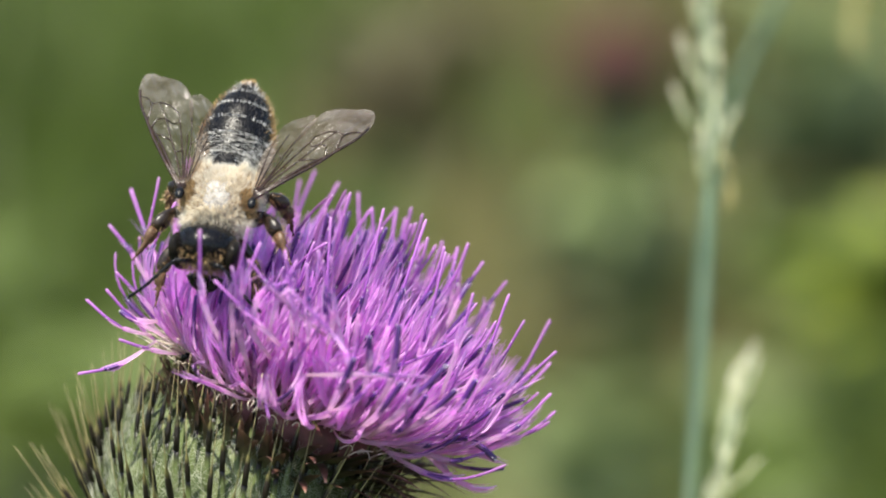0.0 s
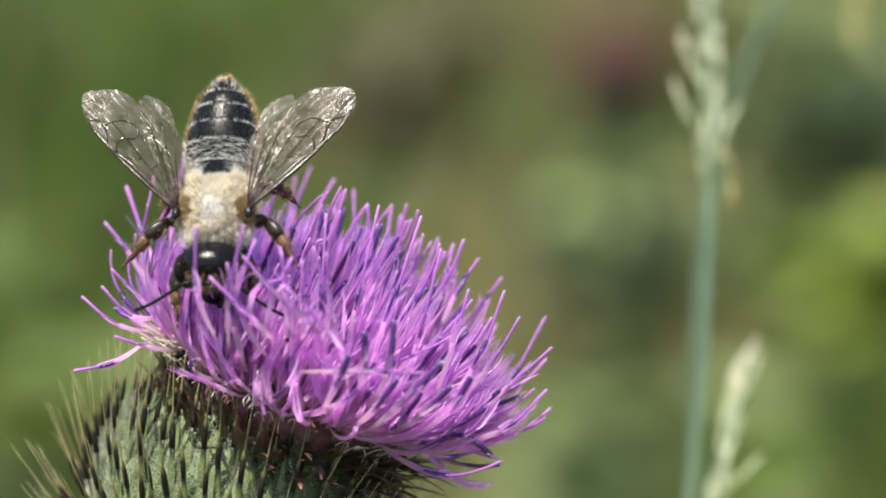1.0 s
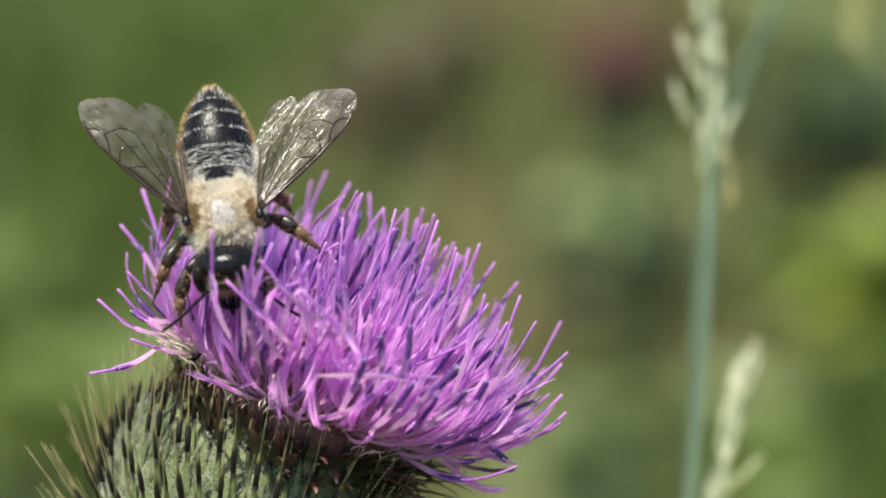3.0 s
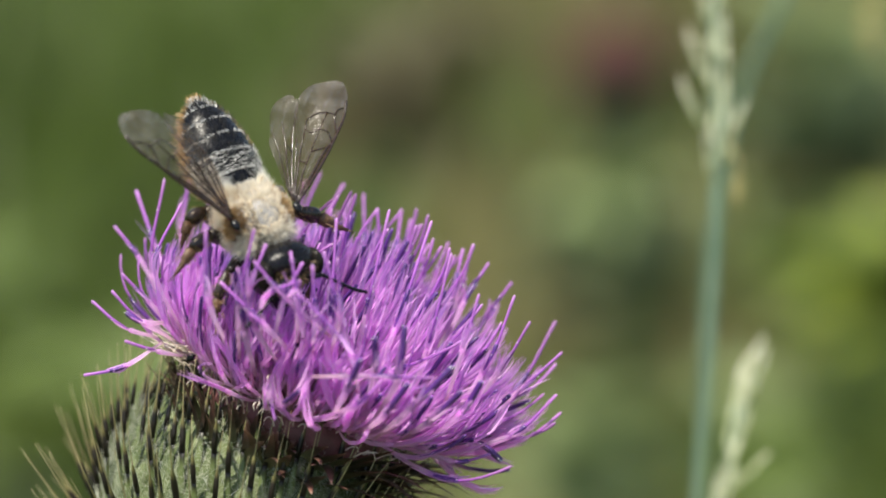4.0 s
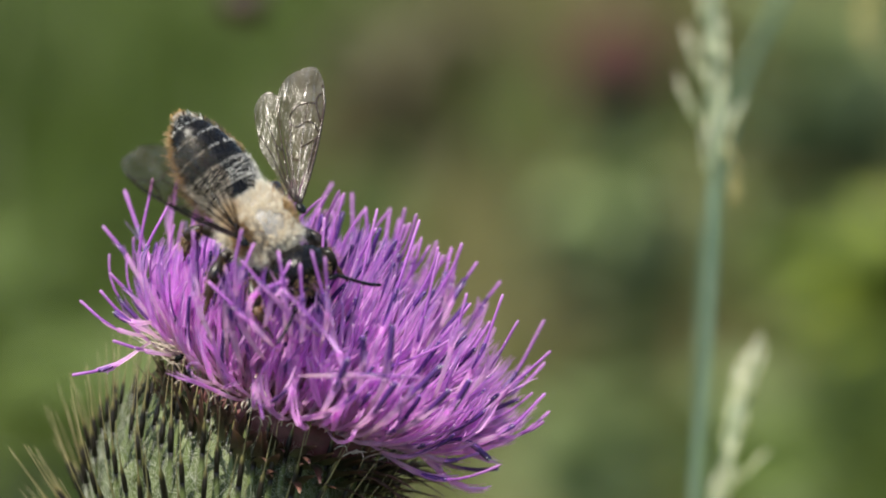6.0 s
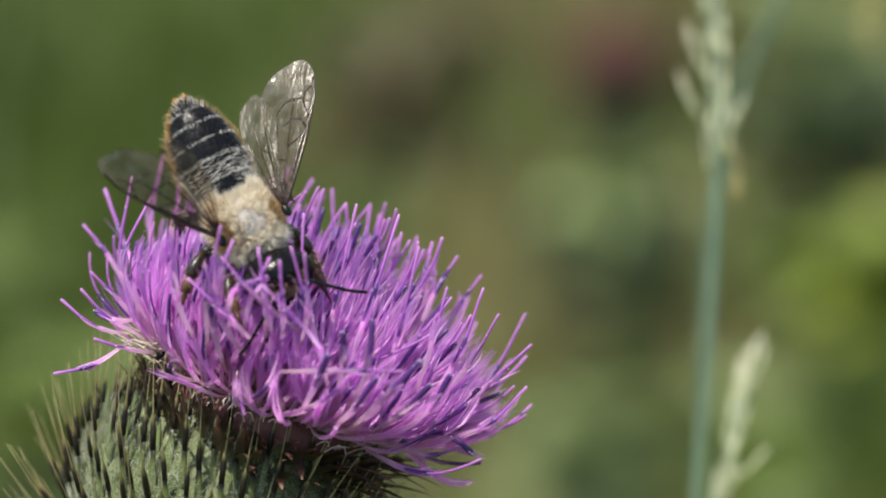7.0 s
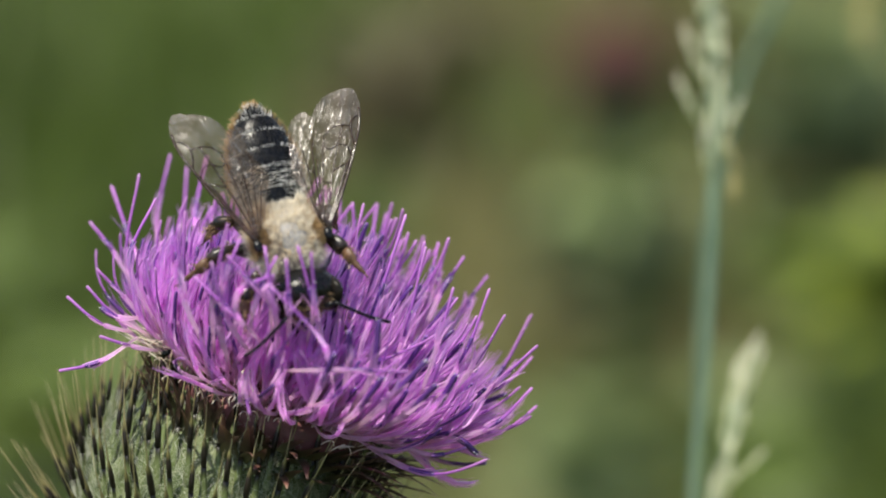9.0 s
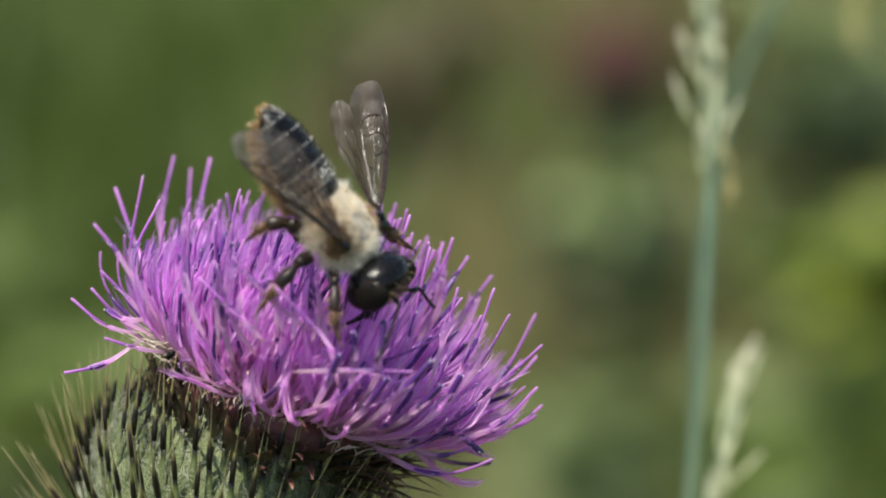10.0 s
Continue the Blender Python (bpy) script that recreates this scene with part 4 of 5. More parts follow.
def make_thorax(rnd):
    size = (2.05, 2.35, 1.6)
    g = Geo()
    g.blob((0, 0.05, 0), size, 28, 18)
    part("thorax", g, thorax_mat, bee, "grey-black thorax under cream fur")

    def bald(n):   # the rubbed middle of the back
        return n.z > 0.3 and (n.x / 0.38) ** 2 + ((n.y - 0.22) / 0.36) ** 2 < 1 + 1.3 * noise.noise(n * 5)

    def brown(n):   # darker spots before and beside the wing joints
        return n.z > -0.1 and (((abs(n.x) - 0.82) / 0.20) ** 2 + ((n.y - 0.16) / 0.32) ** 2 < 1 + 0.6 * noise.noise(n * 5 + Vector((3, 0, 0))))

    def tuft(g, count, length, width, keep, droop):
        made = 0
        while made < count:
            n = Vector((rnd.gauss(0, 1), rnd.gauss(0, 1), rnd.gauss(0, 1))).normalized()
            if not keep(n):
                continue
            made += 1
            q = Vector((n.x * size[0], n.y * size[1] + 0.05, n.z * size[2]))
            out = Vector((n.x / size[0], n.y / size[1], n.z / size[2])).normalized()
            clump = noise.noise_vector(n * 8) * 0.5   # hairs cling together
            g.hair(q * 0.985, (out + clump).normalized(), length * rnd.uniform(0.5, 1.15) * (1 + 0.5 * noise.noise(n * 4)), width, droop, rnd)
    g = Geo()
    tuft(g, 25000, 0.42, 0.011, lambda n: n.z > -0.3 and not brown(n) and not (n.y < -0.80 and abs(n.x) < 0.4) and (not bald(n) or rnd.random() < 0.24), (0, -0.35, 0))
    tuft(g, 4200, 0.85, 0.010, lambda n: abs(n.x) > 0.55 and n.z < 0.35 and not brown(n), (0, -0.1, -0.3))
    tuft(g, 2600, 0.80, 0.011, lambda n: n.y < -0.6 and n.z > -0.1 and abs(n.x) > 0.38, (0, -0.5, 0.2))
    tuft(g, 900, 0.6, 0.016, lambda n: n.y > 0.6 and n.z > -0.1, (0, 0.4, 0))
    part("cream_fur", g, cream_fur, bee, "dense cream hair")
    g = Geo()
    tuft(g, 3000, 0.60, 0.016, lambda n: brown(n) or (0.35 < abs(n.x) < 0.95 and n.z > 0 and rnd.random() < 0.16), (0, -0.4, 0))
    tuft(g, 900, 0.7, 0.02, lambda n: n.z < -0.1, (0, -0.3, 0))
    part("tan_fur", g, tan_fur, bee, "tan hair on the flanks")
    g = Geo()
    tuft(g, 800, 0.42, 0.016, lambda n: brown(n) or (n.y > 0.72 and n.z > 0.1), (0, 0.1, 0))
    part("dark_fur", g, dark_fur, bee, "dark hair behind the head and round the wing joints")


def abdomen_at(t):
    """Middle, half width and half height of the abdomen at t (0 waist, 1 tip)."""
    y = -1.7 - 6.7 * t
    wid = 2.20 * math.sin(math.pi * (0.25 + 0.67 * t ** 0.95)) ** 0.85
    if t > 0.72:   # narrows to a blunt point
        wid *= max(0.02, 1 - ((t - 0.72) / 0.28) ** 2.7 * 0.74)
    return Vector((0, y, -0.18 + 0.88 * t ** 1.7)), wid, wid * 0.74


def make_abdomen(rnd):
    cuts = (0.0, 0.17, 0.36, 0.54, 0.71, 0.86, 1.0)
    for k in range(6):
        g = Geo()
        rows, seg, steps = [], 32, 6
        for j in range(steps + 1):
            t = cuts[k] - 0.015 + (cuts[k + 1] - cuts[k] + 0.03) * j / steps
            c, w, h = abdomen_at(min(max(t, 0.0), 1.0))
            f = 0.955 + 0.045 * (j / steps) ** 0.7 - (0.012 if j == steps else 0)   # each ring overlaps the next
            rows.append([g.vert(c + Vector((w * f * math.cos(a), 0, h * f * math.sin(a))), j / steps) for a in (math.tau * q / seg for q in range(seg))])
        for a, b in zip(rows, rows[1:]):
            for q in range(seg):
                g.face((a[q], a[(q + 1) % seg], b[(q + 1) % seg], b[q]))
        for row, c in ((rows[0], 0), (rows[-1], 1)):
            mid = g.vert(sum((Vector(g.v[i]) for i in row), Vector()) / seg, c)
            for q in range(seg):
                g.face((row[q], row[(q + 1) % seg], mid))
        part("tergite", g, chitin, bee, "glossy black abdomen ring")
    pale, tan, orange, dark = Geo(), Geo(), Geo(), Geo()
    for k in range(6):
        for i in range(420):
            t = cuts[k + 1] - 0.012 - abs(rnd.gauss(0, 0.007))
            a = rnd.uniform(0.12, math.pi - 0.12)
            if 0 < k < 5 and (rnd.random() < 0.35 or math.sin(a * 5 + k * 2.1) + math.sin(a * 13 + k) > 1.3):
                continue
            c, w, h = abdomen_at(max(0.02, min(t, 0.99)))
            n = Vector((math.cos(a), -0.25, math.sin(a) * 1.2)).normalized()
            pale.hair(c + Vector((w * math.cos(a), 0, h * math.sin(a))), n * 0.35 + Vector((0, -1, 0)), rnd.uniform(0.10, 0.24), 0.006, (0, -0.2, 0), rnd)
    for i in range(1250):   # pale hairs lying across the first rings, round a bare black arc
        t, a = 0.05 + abs(rnd.gauss(0, 0.17)), rnd.uniform(0.1, math.pi - 0.1)
        if t > 0.37 or t < 0.20 * (1 - (math.cos(a) / 0.55) ** 2):
            continue
        c, w, h = abdomen_at(t)
        o = Vector((w * math.cos(a), 0, h * math.sin(a)))
        pale.hair(c + o * 1.01, Vector((-math.sin(a), 0, math.cos(a) * 0.74)) * rnd.choice((-1, 1)) + Vector((0, -0.12, 0)) + o * 0.03, rnd.uniform(0.35, 0.75), 0.007, (0, -0.05, -0.1), rnd)
    for i in range(1900):
        t, a = rnd.uniform(0.03, 0.95), rnd.choice((-0.05, math.pi + 0.05)) + rnd.gauss(0, 0.22)
        c, w, h = abdomen_at(t)
        n = Vector((math.cos(a), -0.35, math.sin(a)))
        (pale if t < 0.40 and a > -0.05 else orange if rnd.random() < 0.45 else tan).hair(c + Vector((w * math.cos(a), 0, h * math.sin(a))) * 0.985, n, rnd.uniform(0.18, 0.42), 0.012, (0, -0.9, 0), rnd)
    for i in range(1500):
        t, a = rnd.uniform(0.02, 0.98), rnd.uniform(0.2, math.pi - 0.2)
        c, w, h = abdomen_at(t)
        n = Vector((math.cos(a) * 0.5, -0.8, math.sin(a) * 0.6))
        dark.hair(c + Vector((w * math.cos(a), 0, h * math.sin(a))), n, rnd.uniform(0.2, 0.4), 0.014, (0, -0.2, 0), rnd)
    for i in range(80):   # pale hair towards the tail
        t, a = rnd.uniform(0.86, 0.97), rnd.uniform(0.2, math.pi - 0.2)
        c, w, h = abdomen_at(t)
        pale.hair(c + Vector((w * math.cos(a), 0, h * math.sin(a))), Vector((math.cos(a) * 0.6, -0.9, math.sin(a) * 0.4)), rnd.uniform(0.2, 0.45), 0.012, (0, -0.3, 0), rnd)
    for i in range(170):
        t, a = rnd.uniform(0.955, 1.0), rnd.uniform(0, math.tau)
        c, w, h = abdomen_at(t)
        orange.hair(c + Vector((w * math.cos(a), 0, h * math.sin(a))), Vector((math.cos(a) * 0.5, -1, math.sin(a) * 0.5)), rnd.uniform(0.2, 0.45), 0.022, (0, -0.2, 0), rnd)
    for i in range(1500):   # pollen brush underneath
        t, a = rnd.uniform(0.08, 0.92), -rnd.uniform(0.35, math.pi - 0.35)
        c, w, h = abdomen_at(t)
        tan.hair(c + Vector((w * math.cos(a), 0, h * math.sin(a))), Vector((math.cos(a), -0.5, math.sin(a))), rnd.uniform(0.4, 0.8), 0.02, (0, -0.5, 0), rnd)
    part("hair_band", pale, pale_fur, bee, "thin white hair bands on the abdomen")
    part("side_fringe", tan, tan_fur, bee, "tan fringe along the abdomen")
    part("tail_tuft", orange, orange_fur, bee, "orange tuft at the tail")
    part("bristle", dark, dark_fur, bee, "short dark bristles")


def make_head(rnd):
    tilt = Matrix.Rotation(radians(-18), 4, "X")
    c = Vector((0, 3.65, 0.15))
    g = Geo()
    g.blob(c, (2.0, 1.38, 1.85), 30, 20, turn=tilt, dent=lambda n: -0.10 * max(0, n.y) ** 2 * (1 - abs(n.x)) + 0.03 * abs(n.x))
    head = part("head", g, head_mat, bee, "broad black head")
    for s in (-1, 1):
        g = Geo()
        g.blob(c + Vector((s * 1.55, 0.30, -0.15)), (0.58, 1.08, 1.62), 20, 14, turn=tilt @ Matrix.Rotation(radians(s * 10), 4, "Y"))
        part("compound_eye", g, eye_mat, head, "glossy black compound eye")
        g = Geo()
        g.tube(bow([c + Vector((s * 0.75, 1.1, -1.3)), c + Vector((s * 0.55, 1.42, -1.8)), c + Vector((s * 0.08, 1.45, -2.35))], 4), [0.42 - 0.03 * i for i in range(9)], 8, flat=0.7)
        part("mandible", g, chitin, head)
    g = Geo()
    g.tube(bow([c + Vector((0, 1.0, -1.5)), c + Vector((0, 1.35, -2.6)), c + Vector((0, 1.2, -4.2))], 4), [0.26 - 0.02 * i for i in range(9)], 8)
    part("proboscis", g, chitin, head)
    for x, y in ((0, 0.05), (-0.35, 0.3), (0.35, 0.3)):
        g = Geo()
        g.blob(c + tilt.to_3x3() @ Vector((x, y, 1.7 - 0.08 * abs(x))), (0.13, 0.13, 0.1), 10, 6)
        part("ocellus", g, eye_mat, head)
    g = Geo()
    ellipsoid_fur(g, rnd, 650, c, (2.12, 1.38, 1.85), 0.42, 0.013, lambda n: n.y > 0.25 and abs(n.x) < 0.62 and n.z < 0.72 + 0.2 * rnd.random(), (0, 0.1, -0.4), tilt)
    part("face_fur", g, tan_fur, head, "yellowish face hair")
    g = Geo()
    ellipsoid_fur(g, rnd, 550, c, (2.12, 1.38, 1.85), 0.40, 0.014, lambda n: n.z > 0.1 and abs(n.x) < 0.8, (0, -0.1, 0), tilt)
    part("crown_bristle", g, dark_fur, head)
    for s in (-1, 1):
        g = Geo()
        g.tube([c + Vector((s * 0.45, 1.25, 0.45)), c + Vector((s * 0.95, 1.75, 0.95)), c + Vector((s * 1.35, 1.9, 1.15))], (0.13, 0.15, 0.13), 8)
        ant = part("antenna", g, chitin, bee, "thin black antenna")
        g = Geo()
        line = bow([c + Vector((s * 1.35, 1.9, 1.15)), c + Vector((s * 2.2, 2.6, 0.7)), c + Vector((s * 3.3, 3.4, 0.1)), c + Vector((s * 4.1, 3.8, -0.3))], 8)
        g.tube(line, [0.105 + 0.014 * (i % 3 == 1) for i in range(len(line) - 1)] + [0.06], 8)
        part("flagellum", g, chitin, ant)
        ANTENNAE.append(ant)


ANTENNAE, LEGS, WINGS = [], [], []


def make_leg(rnd, s, root, knee, ankle, toe, thick):
    root, knee, ankle, toe = (Vector((s * p[0], p[1], p[2])) for p in (root, knee, ankle, toe))
    at = root * 0.001
    g = Geo()
    g.blob((0, 0, 0), (thick * 1.25, thick * 1.2, thick * 1.1), 12, 8)
    leg = part("leg", g, chitin_leg, bee, "dark brown hairy leg")
    leg.matrix_basis = Matrix.Translation(at)
    knee, ankle, toe = knee - root, ankle - root, toe - root
    g = Geo()
    g.tube(bow([(0, 0, 0), knee * 0.5, knee], 4), [thick * f for f in (0.7, 0.9, 1.05, 1.1, 1.1, 1.05, 0.95, 0.85, 0.7)], 10, flat=0.8)
    part("femur", g, chitin_leg, leg)
    g = Geo()
    g.tube(bow([knee, knee.lerp(ankle, 0.5) + Vector((0, 0, 0.08)), ankle], 4), [thick * f for f in (0.6, 0.7, 0.85, 0.95, 1.05, 1.1, 1.1, 1.0, 0.75)], 10, flat=0.75)
    part("tibia", g, chitin_leg, leg)
    g = Geo()
    pts = [ankle.lerp(toe, f) + Vector((0, 0, -0.1 * math.sin(f * 3.1))) for f in (0, 0.1, 0.4, 0.46, 0.6, 0.64, 0.78, 0.82, 1.0)]
    g.tube(pts, [thick * f for f in (0.6, 0.85, 0.75, 0.4, 0.5, 0.35, 0.42, 0.3, 0.2)], 8, flat=0.7)
    d = (toe - ankle).normalized()
    for q in (-1, 1):
        g.tube([toe, toe + d * 0.25 + Vector((0, 0, 0.05)), toe + d * 0.4 + Vector((q * 0.14, 0, -0.14))], (0.06, 0.05, 0.01), 5)
    part("tarsus", g, tarsus_mat, leg, "reddish brown foot")
    g = Geo()
    for a, b, n in ((knee, ankle, 170), (ankle, ankle.lerp(toe, 0.6), 90)):
        ax = (b - a).normalized()
        for i in range(n):
            o = Vector((rnd.gauss(0, 1), rnd.gauss(0, 1), rnd.gauss(0, 1)))
            o = (o - ax * o.dot(ax)).normalized()
            g.hair(a.lerp(b, rnd.random()) + o * thick * 0.7, o + ax * 0.5, rnd.uniform(0.18, 0.38), 0.014, ax * 0.3, rnd)
    part("leg_hair", g, tan_fur, leg)
    LEGS.append((leg, at, s, "front" if root.y > 1 else "hind" if root.y < 0 else "middle"))


def outline(points, steps=5):
    return bow(points + [points[0]], steps)[:-1]


FORE = [(0.0, 0.10, 0), (2.5, 0.32, 0), (5.2, 0.42, 0), (7.6, 0.36, 0), (9.0, -0.05, 0), (9.6, -0.85, 0), (9.35, -1.75, 0), (8.6, -2.75, 0), (7.5, -3.45, 0), (6.2, -3.45, 0), (4.3, -2.45, 0), (2.0, -1.15, 0), (0.3, -0.35, 0)]
HIND = [(0.2, -0.30, 0), (2.2, -1.35, 0), (4.4, -2.55, 0), (6.2, -3.15, 0), (7.1, -3.75, 0), (7.2, -4.35, 0), (6.5, -5.0, 0), (5.2, -5.1, 0), (4.1, -4.45, 0), (3.2, -4.05, 0), (2.2, -3.0, 0), (1.0, -1.5, 0)]
FORE_VEINS = [([(0, 0.05), (2.5, 0.28), (4.9, 0.38), (6.0, 0.36), (7.6, 0.30), (8.7, 0.0)], 0.11), ([(0.1, -0.02), (2.4, 0.08), (4.6, 0.18), (5.3, 0.30)], 0.09),
              ([(0.2, -0.10), (2.2, -0.55), (3.9, -0.75), (5.6, -0.95), (6.9, -1.0)], 0.055), ([(0.2, -0.2), (2.4, -1.05), (4.2, -1.65), (5.9, -2.15)], 0.055),
              ([(3.9, -0.75), (4.3, -0.25), (4.7, 0.15)], 0.05), ([(5.3, 0.30), (5.7, -0.30), (5.6, -0.95)], 0.05), ([(6.0, 0.34), (7.1, -0.35), (7.9, -0.15), (8.2, 0.15)], 0.05),
              ([(7.1, -0.35), (6.9, -1.0)], 0.045), ([(5.6, -0.95), (5.2, -1.5), (5.3, -1.95)], 0.045), ([(6.9, -1.0), (6.6, -1.7), (5.9, -2.15)], 0.045), ([(3.0, -0.65), (3.0, -1.25)], 0.045), ([(0.3, -0.3), (2.2, -1.2), (4.2, -2.2)], 0.045)]
HIND_VEINS = [([(0.2, -0.33), (2.2, -1.4), (4.2, -2.5), (5.4, -3.05)], 0.06), ([(0.4, -0.5), (2.0, -1.75), (3.6, -2.9), (5.0, -3.9)], 0.05), ([(0.5, -0.7), (1.9, -2.1), (3.1, -3.3), (4.0, -4.2)], 0.045), ([(3.4, -2.1), (3.6, -2.9)], 0.04)]


FORE = [(x, y * (0.76 if y < 0 else 1), z) for x, y, z in FORE]
HIND = [(x * 0.96, y * 0.74, z) for x, y, z in HIND]
FORE_VEINS = [([(x, y * (0.76 if y < 0 else 1)) for x, y in line], r * 1.2) for line, r in FORE_VEINS]
HIND_VEINS = [([(x * 0.96, y * 0.74) for x, y in line], r * 1.15) for line, r in HIND_VEINS]


def wing_height(x, y):
    """Gentle pleats and camber of the membrane."""
    return 0.13 * math.sin(y * 3.0 + x * 0.5) * min(1, x / 3) + 0.16 * (x / 9.6) ** 2 * math.sin(x * 1.3 + y) + 0.05 * x * 0.3


def make_wing(name, s, shape, veins, label, seed):
    rnd = random.Random(seed)
    edge = [(p.x, p.y) for p in outline(shape, 4)]
    # notches of a worn outer margin
    edge = [(x - (rnd.random() < 0.35) * rnd.uniform(0, 0.22) * (x > 6.8), y) for x, y in edge]
    cx, cy = sum(p[0] for p in edge) / len(edge), sum(p[1] for p in edge) / len(edge)
    g = Geo()
    rings = []
    for f in (1.0, 0.85, 0.68, 0.5, 0.3, 0.12):
        rings.append([g.vert((s * (cx + (x - cx) * f), cy + (y - cy) * f, wing_height(cx + (x - cx) * f, cy + (y - cy) * f)), min(1, max(0, (cx + (x - cx) * f) / 9.6))) for x, y in edge])
    n = len(edge)
    for a, b in zip(rings, rings[1:]):
        for k in range(n):
            g.face((a[k], a[(k + 1) % n], b[(k + 1) % n], b[k]))
    c = g.vert((s * cx, cy, wing_height(cx, cy)), cx / 9.6)
    for k in range(n):
        g.face((rings[-1][k], rings[-1][(k + 1) % n], c))
    wing = part(name, g, wing_mat, bee, label)
    for line, r in veins:
        g = Geo()
        pts = bow([(s * x, y, wing_height(x, y) + 0.02) for x, y in line], 4)
        g.tube(pts, [r * (1 - 0.45 * i / (len(pts) - 1)) for i in range(len(pts))], 5)
        part("vein", g, vein_mat, wing)
    return wing


HINGE = Vector((2.14, 0.57, 1.39)) * 0.001


def make_bee():
    rnd = random.Random(41)
    make_thorax(rnd)
    make_abdomen(rnd)
    make_head(rnd)
    for s in (1, -1):
        g = Geo()
        g.blob((s * 2.20, 0.78, 1.38), (0.27, 0.42, 0.20), 14, 8)
        part("tegula", g, chitin, bee, "shiny black wing joint")
        WINGS.append((s, make_wing("forewing", s, FORE, FORE_VEINS, "smoky clear forewing with dark veins and worn tip", 3 + s),
                      make_wing("hindwing", s, HIND, HIND_VEINS, "smaller clear hindwing", 7 + s)))
        make_leg(rnd, s, (1.0, 1.5, -1.35), (2.3, 2.9, -1.5), (2.6, 4.2, -2.5), (2.4, 5.8, -3.4), 0.42)
        make_leg(rnd, s, (1.4, 0.2, -1.45), (2.9, 0.8, -0.55), (4.0, 2.0, -0.8), (5.1, 3.6, -1.5), 0.50)
        make_leg(rnd, s, (1.3, -1.1, -1.4), (2.5, -1.8, -1.0), (3.5, -1.9, -1.8), (4.1, -1.3, -3.2), 0.54)


make_bee()


# ======== a small insect that flies past ========
def make_fly():
    ob = thing("fly", "small reddish-brown fly passing in the air", "fly")
    g = Geo()
    g.blob((0, 0, 0), (1.75, 2.3, 1.75), 16, 10)
    part("body", g, fly_mat, ob)
    g = Geo()
    g.blob((0, 2.0, 0), (0.8, 0.6, 0.7), 14, 8)
    part("head", g, chitin, ob)
    for s in (-1, 1):
        g = Geo()
        g.strip([(s * 0.5, 0.6, 0.7), (s * 1.3, -0.6, 1.5), (s * 2.0, -1.8, 1.6)], (0.3, 0.6, 0.15), (0, 1, 0))
        part("wing", g, wing_mat, ob)
    return ob


fly = make_fly()

# ======== a tiny dark beetle on the flower's rim ========
BEETLE_AT = Matrix.Translation((-0.0067, -0.0046, 0.0009)) @ Matrix.Rotation(radians(35), 4, "Y")


def make_beetle():
    ob = thing("beetle", "tiny black beetle resting at the rim of the flower head", "beetle", HEAD @ BEETLE_AT)
    g = Geo()
    g.blob((0, 0, 0), (0.20, 0.18, 0.30), 14, 10)
    part("body", g, chitin, ob)
    g = Geo()
    g.blob((0, 0, 0.36), (0.12, 0.11, 0.10), 10, 8)
    part("head", g, chitin, ob)
    for s in (-1, 1):
        for z in (-0.12, 0.05, 0.2):
            g = Geo()
            g.tube([(s * 0.15, 0, z), (s * 0.34, -0.02, z + 0.05), (s * 0.42, 0.08, z - 0.1)], (0.025, 0.022, 0.012), 5)
            part("leg", g, chitin_leg, ob)
    return ob


beetle = make_beetle()

